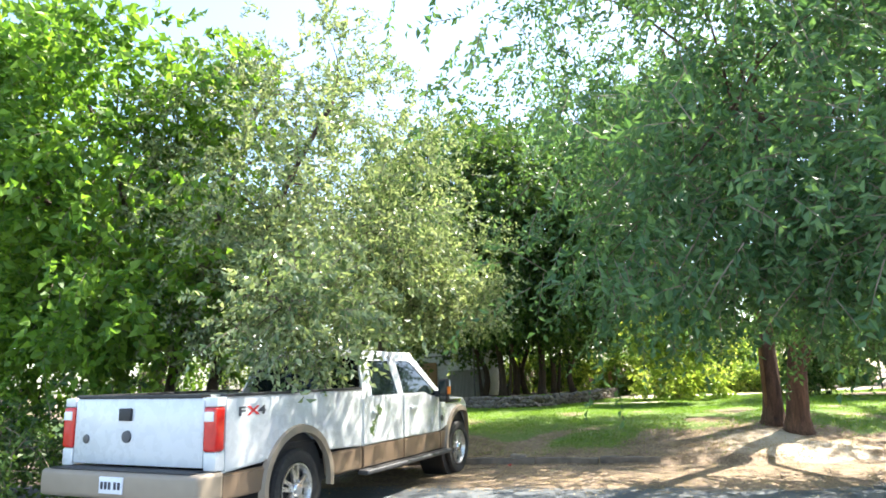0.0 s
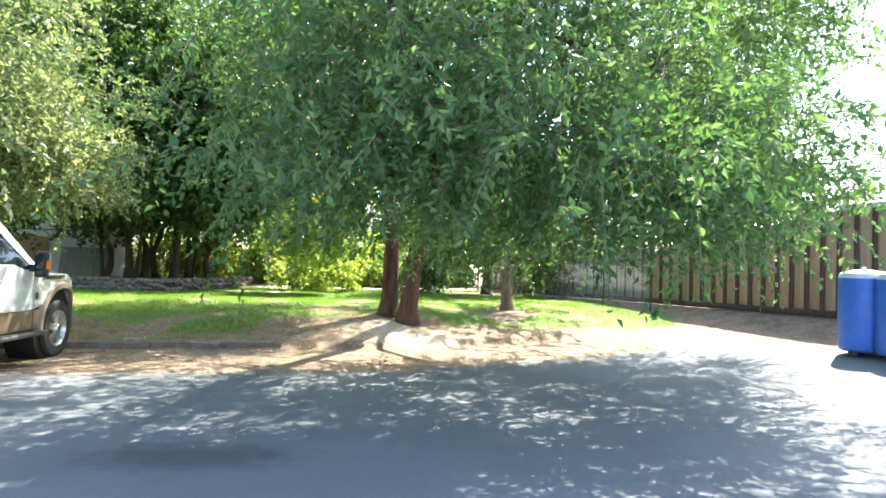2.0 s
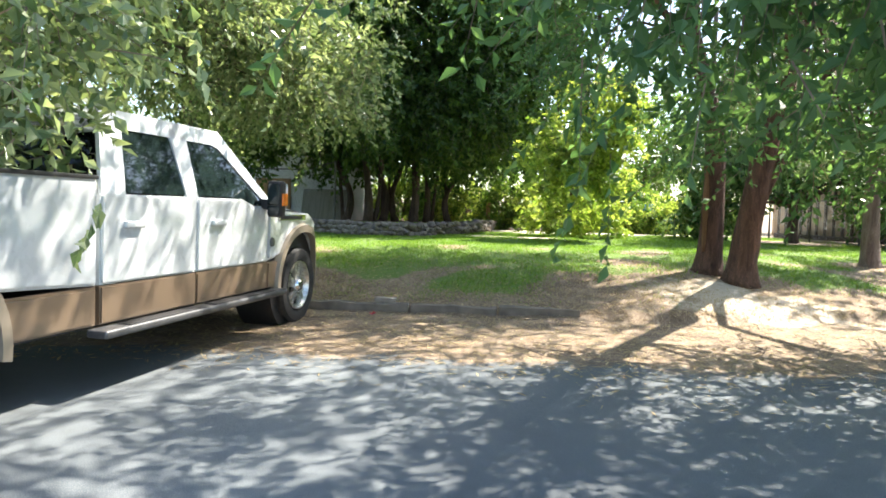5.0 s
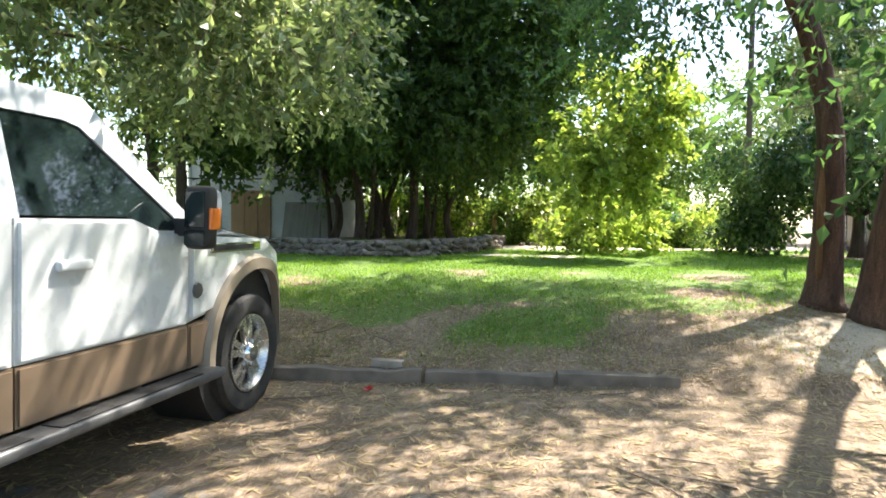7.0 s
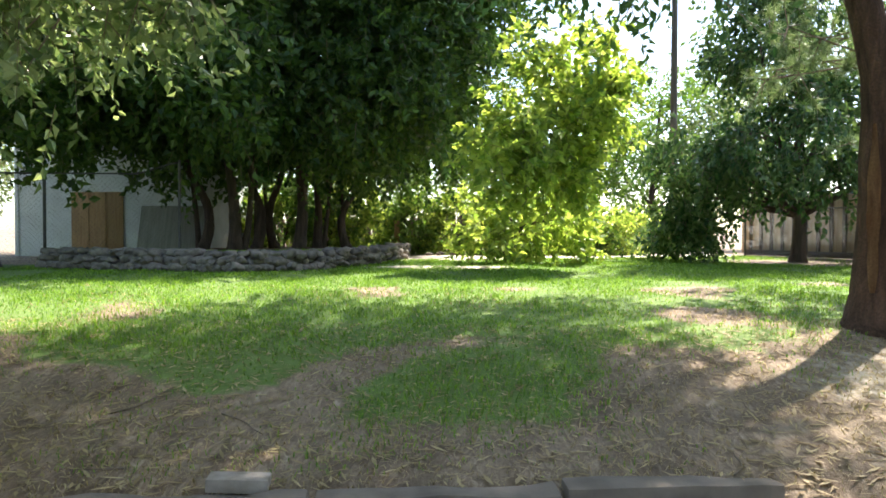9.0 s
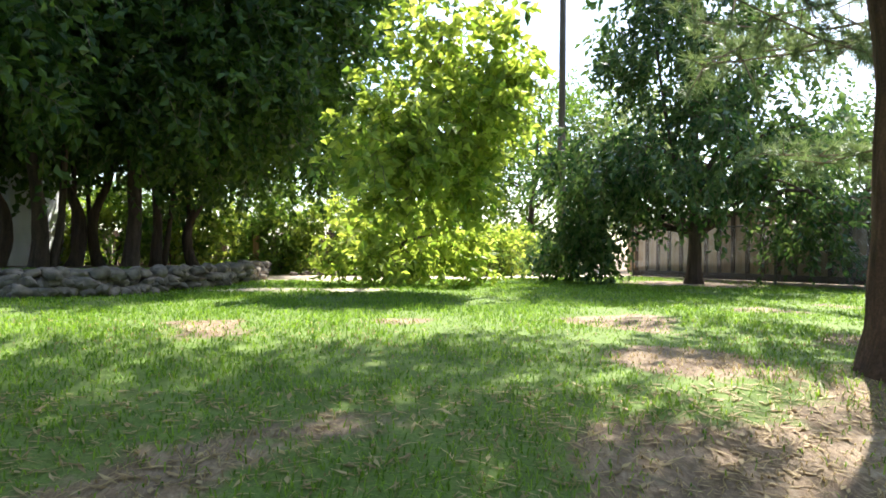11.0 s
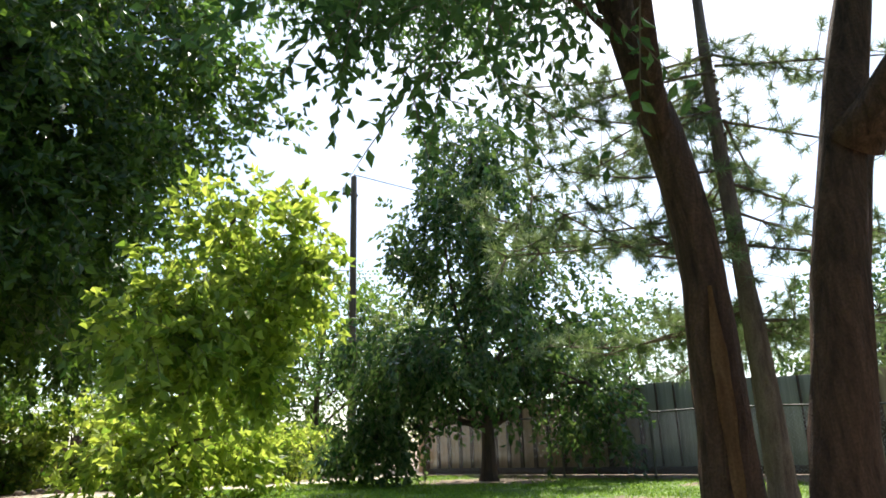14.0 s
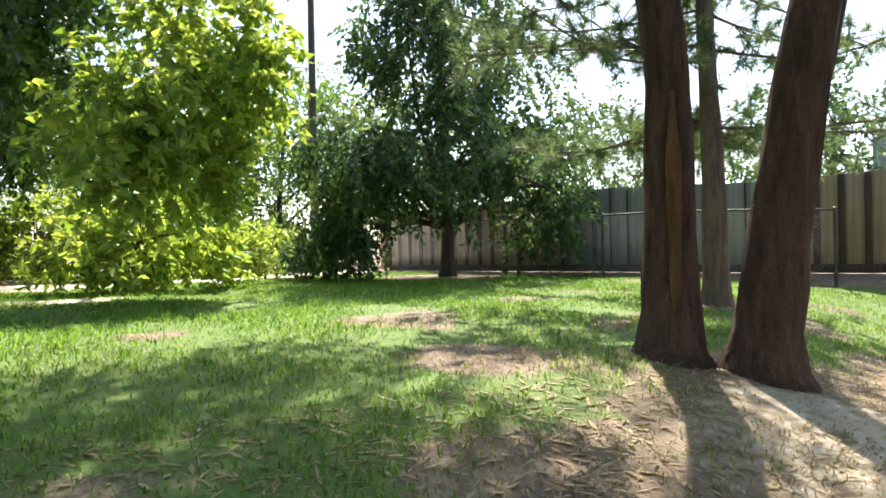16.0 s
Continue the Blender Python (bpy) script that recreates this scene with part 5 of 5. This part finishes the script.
def tarp_heap():
    root = empty("covered_bench", Matrix.Translation(on(4.75, 28.0)) @ Matrix.Diagonal((0.55, 0.6, 1.0, 1)), "wooden bench covered by a draped blue tarp", "bench")
    for x in (-0.5, 0.5):
        for y in (-0.25, 0.25):
            part("leg", box(x - 0.04, x + 0.04, y - 0.04, y + 0.04, 0, 0.85, 0.006), M_OLDFENCE, root)
    part("top", box(-0.6, 0.6, -0.32, 0.32, 0.85, 0.89, 0.006), M_OLDFENCE, root)
    b = bmesh.new()
    n = 16
    g = [[b.verts.new((0.66 * (2 * i / n - 1), 0.4 * (2 * j / n - 1), 1.0 + 0.05 * noise.noise(Vector((i * 0.4, j * 0.4, 1))) - 0.22 * max(0, abs(2 * i / n - 1) - 0.8) / 0.2 - 0.2 * max(0, abs(2 * j / n - 1) - 0.75) / 0.25)) for j in range(n + 1)] for i in range(n + 1)]
    for i in range(n):
        for j in range(n):
            b.faces.new((g[i][j], g[i + 1][j], g[i + 1][j + 1], g[i][j + 1]))
    part("tarp", smooth(b, 60), M_TARP, root, "bright blue tarp")
    part("box", box(-0.45, 0.45, -0.25, 0.25, 0.89, 0.99, 0.01), M_OLDFENCE, root)


utility_pole()
tarp_heap()
post = part("timber_post", box(-0.07, 0.07, -0.07, 0.07, 0, 0.95, 0.012), M_GATE)
post.matrix_basis = Matrix.Translation(on(-0.75, 27.2))
tagged(post, "orange-brown timber post among the bushes", "post")


# ---- grass, litter, fallen twigs ----
def blades(name, n, place, keep, size, mat, lean, label, seed):
    """Single curved blades scattered over a rectangle, kept by a chance."""
    rng = np.random.default_rng(seed)
    x0, x1, y0, y1 = place
    p = np.stack([rng.uniform(x0, x1, n), y0 + (y1 - y0) * rng.uniform(0, 1, n) ** 1.6], 1)
    patch = np.array([0.5 + 0.9 * noise.noise(Vector((x * 1.1, y * 1.1, 3))) for x, y in p])
    ok = np.array([keep(x, y) for x, y in p]) * np.clip(0.35 + patch, 0.12, 1) > rng.uniform(0, 1, n)
    p, patch = p[ok], patch[ok]
    z = np.array([height(x, y) for x, y in p])
    m = len(p)
    h = size * rng.uniform(0.45, 1.25, m) * np.clip(0.6 + 0.7 * patch, 0.4, 1.3)
    a = rng.uniform(0, math.tau, m)
    d = np.stack([np.cos(a), np.sin(a), np.zeros(m)], 1)
    s = np.stack([-np.sin(a), np.cos(a), np.zeros(m)], 1) * (0.0026 + 0.00034 * np.maximum(0, p[:, 1] - 11))[:, None]
    o = np.stack([p[:, 0], p[:, 1], z - 0.004], 1)
    bow = lean * rng.uniform(0.3, 1.2, m)[:, None]
    up = np.array([0, 0, 1.0])
    mid = o + d * bow * h[:, None] * 0.3 + up * h[:, None] * 0.62
    tip = o + d * bow * h[:, None] + up * h[:, None] * np.clip(1.0 - 0.5 * bow, 0.1, 1)
    v = np.stack([o - s, o + s, mid + s * 0.8, tip, mid - s * 0.8], 1).reshape(-1, 3)
    i = np.arange(m)[:, None] * 5
    f = np.concatenate([i + [0, 1, 2], i + [0, 2, 4], i + [4, 2, 3]])
    tagged(raw(name, v, f, mat), label, "grass", kind="stuff")


def turf_at(x, y):
    a, t, d = zones(x, y)
    return t * (1 - 0.85 * d)


blades("lawn_grass", 290000, (-6, 11.5, 11.1, 25.5), turf_at, 0.052, M_GRASS, 1.3, "uneven green lawn grass with bare patches", 5)
blades("dry_grass", 46000, (-3, 9, 10.9, 16), lambda x, y: 0.75 * (bank(x, y) > 0) * (1 - turf_at(x, y)) + 0.05, 0.04, M_STRAW, 2.0, "dry bleached grass and straw on bare earth", 6)


def litter():
    rng = np.random.default_rng(9)
    n = 42000
    x, y = rng.uniform(-2.5, 10, n), rng.uniform(7.6, 13.6, n)
    keep = np.array([1 - zones(a, b)[0] for a, b in zip(x, y)]) + 0.05 > rng.uniform(0, 1, n) * 1.1
    x, y = x[keep], y[keep]
    o = np.stack([x, y, [height(a, b) + 0.006 for a, b in zip(x, y)]], 1)
    m = len(o)
    a = rng.uniform(0, math.tau, m)
    ln = rng.uniform(0.03, 0.14, m)[:, None]
    d = np.stack([np.cos(a), np.sin(a), rng.uniform(-0.05, 0.22, m)], 1) * ln
    s = np.stack([-np.sin(a), np.cos(a), np.zeros(m)], 1) * (0.0015 + 0.012 * rng.uniform(0, 1, m) ** 2.5)[:, None]
    v = np.stack([o - d * 0.5 - s * 0.3, o + s, o + d * 0.5, o - s], 1).reshape(-1, 3)
    i = np.arange(m)[:, None] * 4
    tagged(raw("needle_litter", v, np.concatenate([i + [0, 1, 2], i + [0, 2, 3]]), M_STRAW), "fallen needles, dry leaves and straw on the ground", "litter", kind="stuff")


litter()
rt = random.Random(77)
for k in range(18):
    x, y = rt.uniform(-0.5, 6.0), rt.uniform(9.0, 11.9)
    a, ln = rt.uniform(0, math.tau), rt.uniform(0.15, 0.5)
    pts = [Vector((x + ln * u * math.cos(a) + 0.03 * math.sin(5 * u), y + ln * u * math.sin(a), height(x + ln * u * math.cos(a), y + ln * u * math.sin(a)) + 0.008)) for u in (0, 0.25, 0.5, 0.75, 1)]
    st = part("fallen_stick", tube(pts, [0.005, 0.0045, 0.004, 0.003, 0.0015], 5), M_TWIG)
    tagged(st, "thin dry stick fallen on the littered earth", "stick", "fallen sticks")


def fallen_flower(x, y):
    """A crumpled red blossom lying on the litter: five cupped petals."""
    b = bmesh.new()
    for k in range(5):
        a = math.tau * k / 5
        d, w = Vector((math.cos(a), math.sin(a), 0)), Vector((-math.sin(a), math.cos(a), 0))
        ring = [b.verts.new(d * r + w * q + Vector((0, 0, z))) for r, q, z in ((0.004, -0.006, 0.006), (0.026, -0.022, 0.016), (0.045, 0, 0.034), (0.026, 0.022, 0.016), (0.004, 0.006, 0.006))]
        b.faces.new(ring)
    bmesh.ops.solidify(b, geom=b.faces[:], thickness=0.003)
    ob = part("fallen_flower", smooth(b, 50), M_REDDECAL)
    ob.matrix_basis = pose(x, y, height(x, y) + 0.008, 8, -12, 20)
    tagged(ob, "crumpled red blossom lying on dry litter", "flower")


fallen_flower(0.62, 10.66)
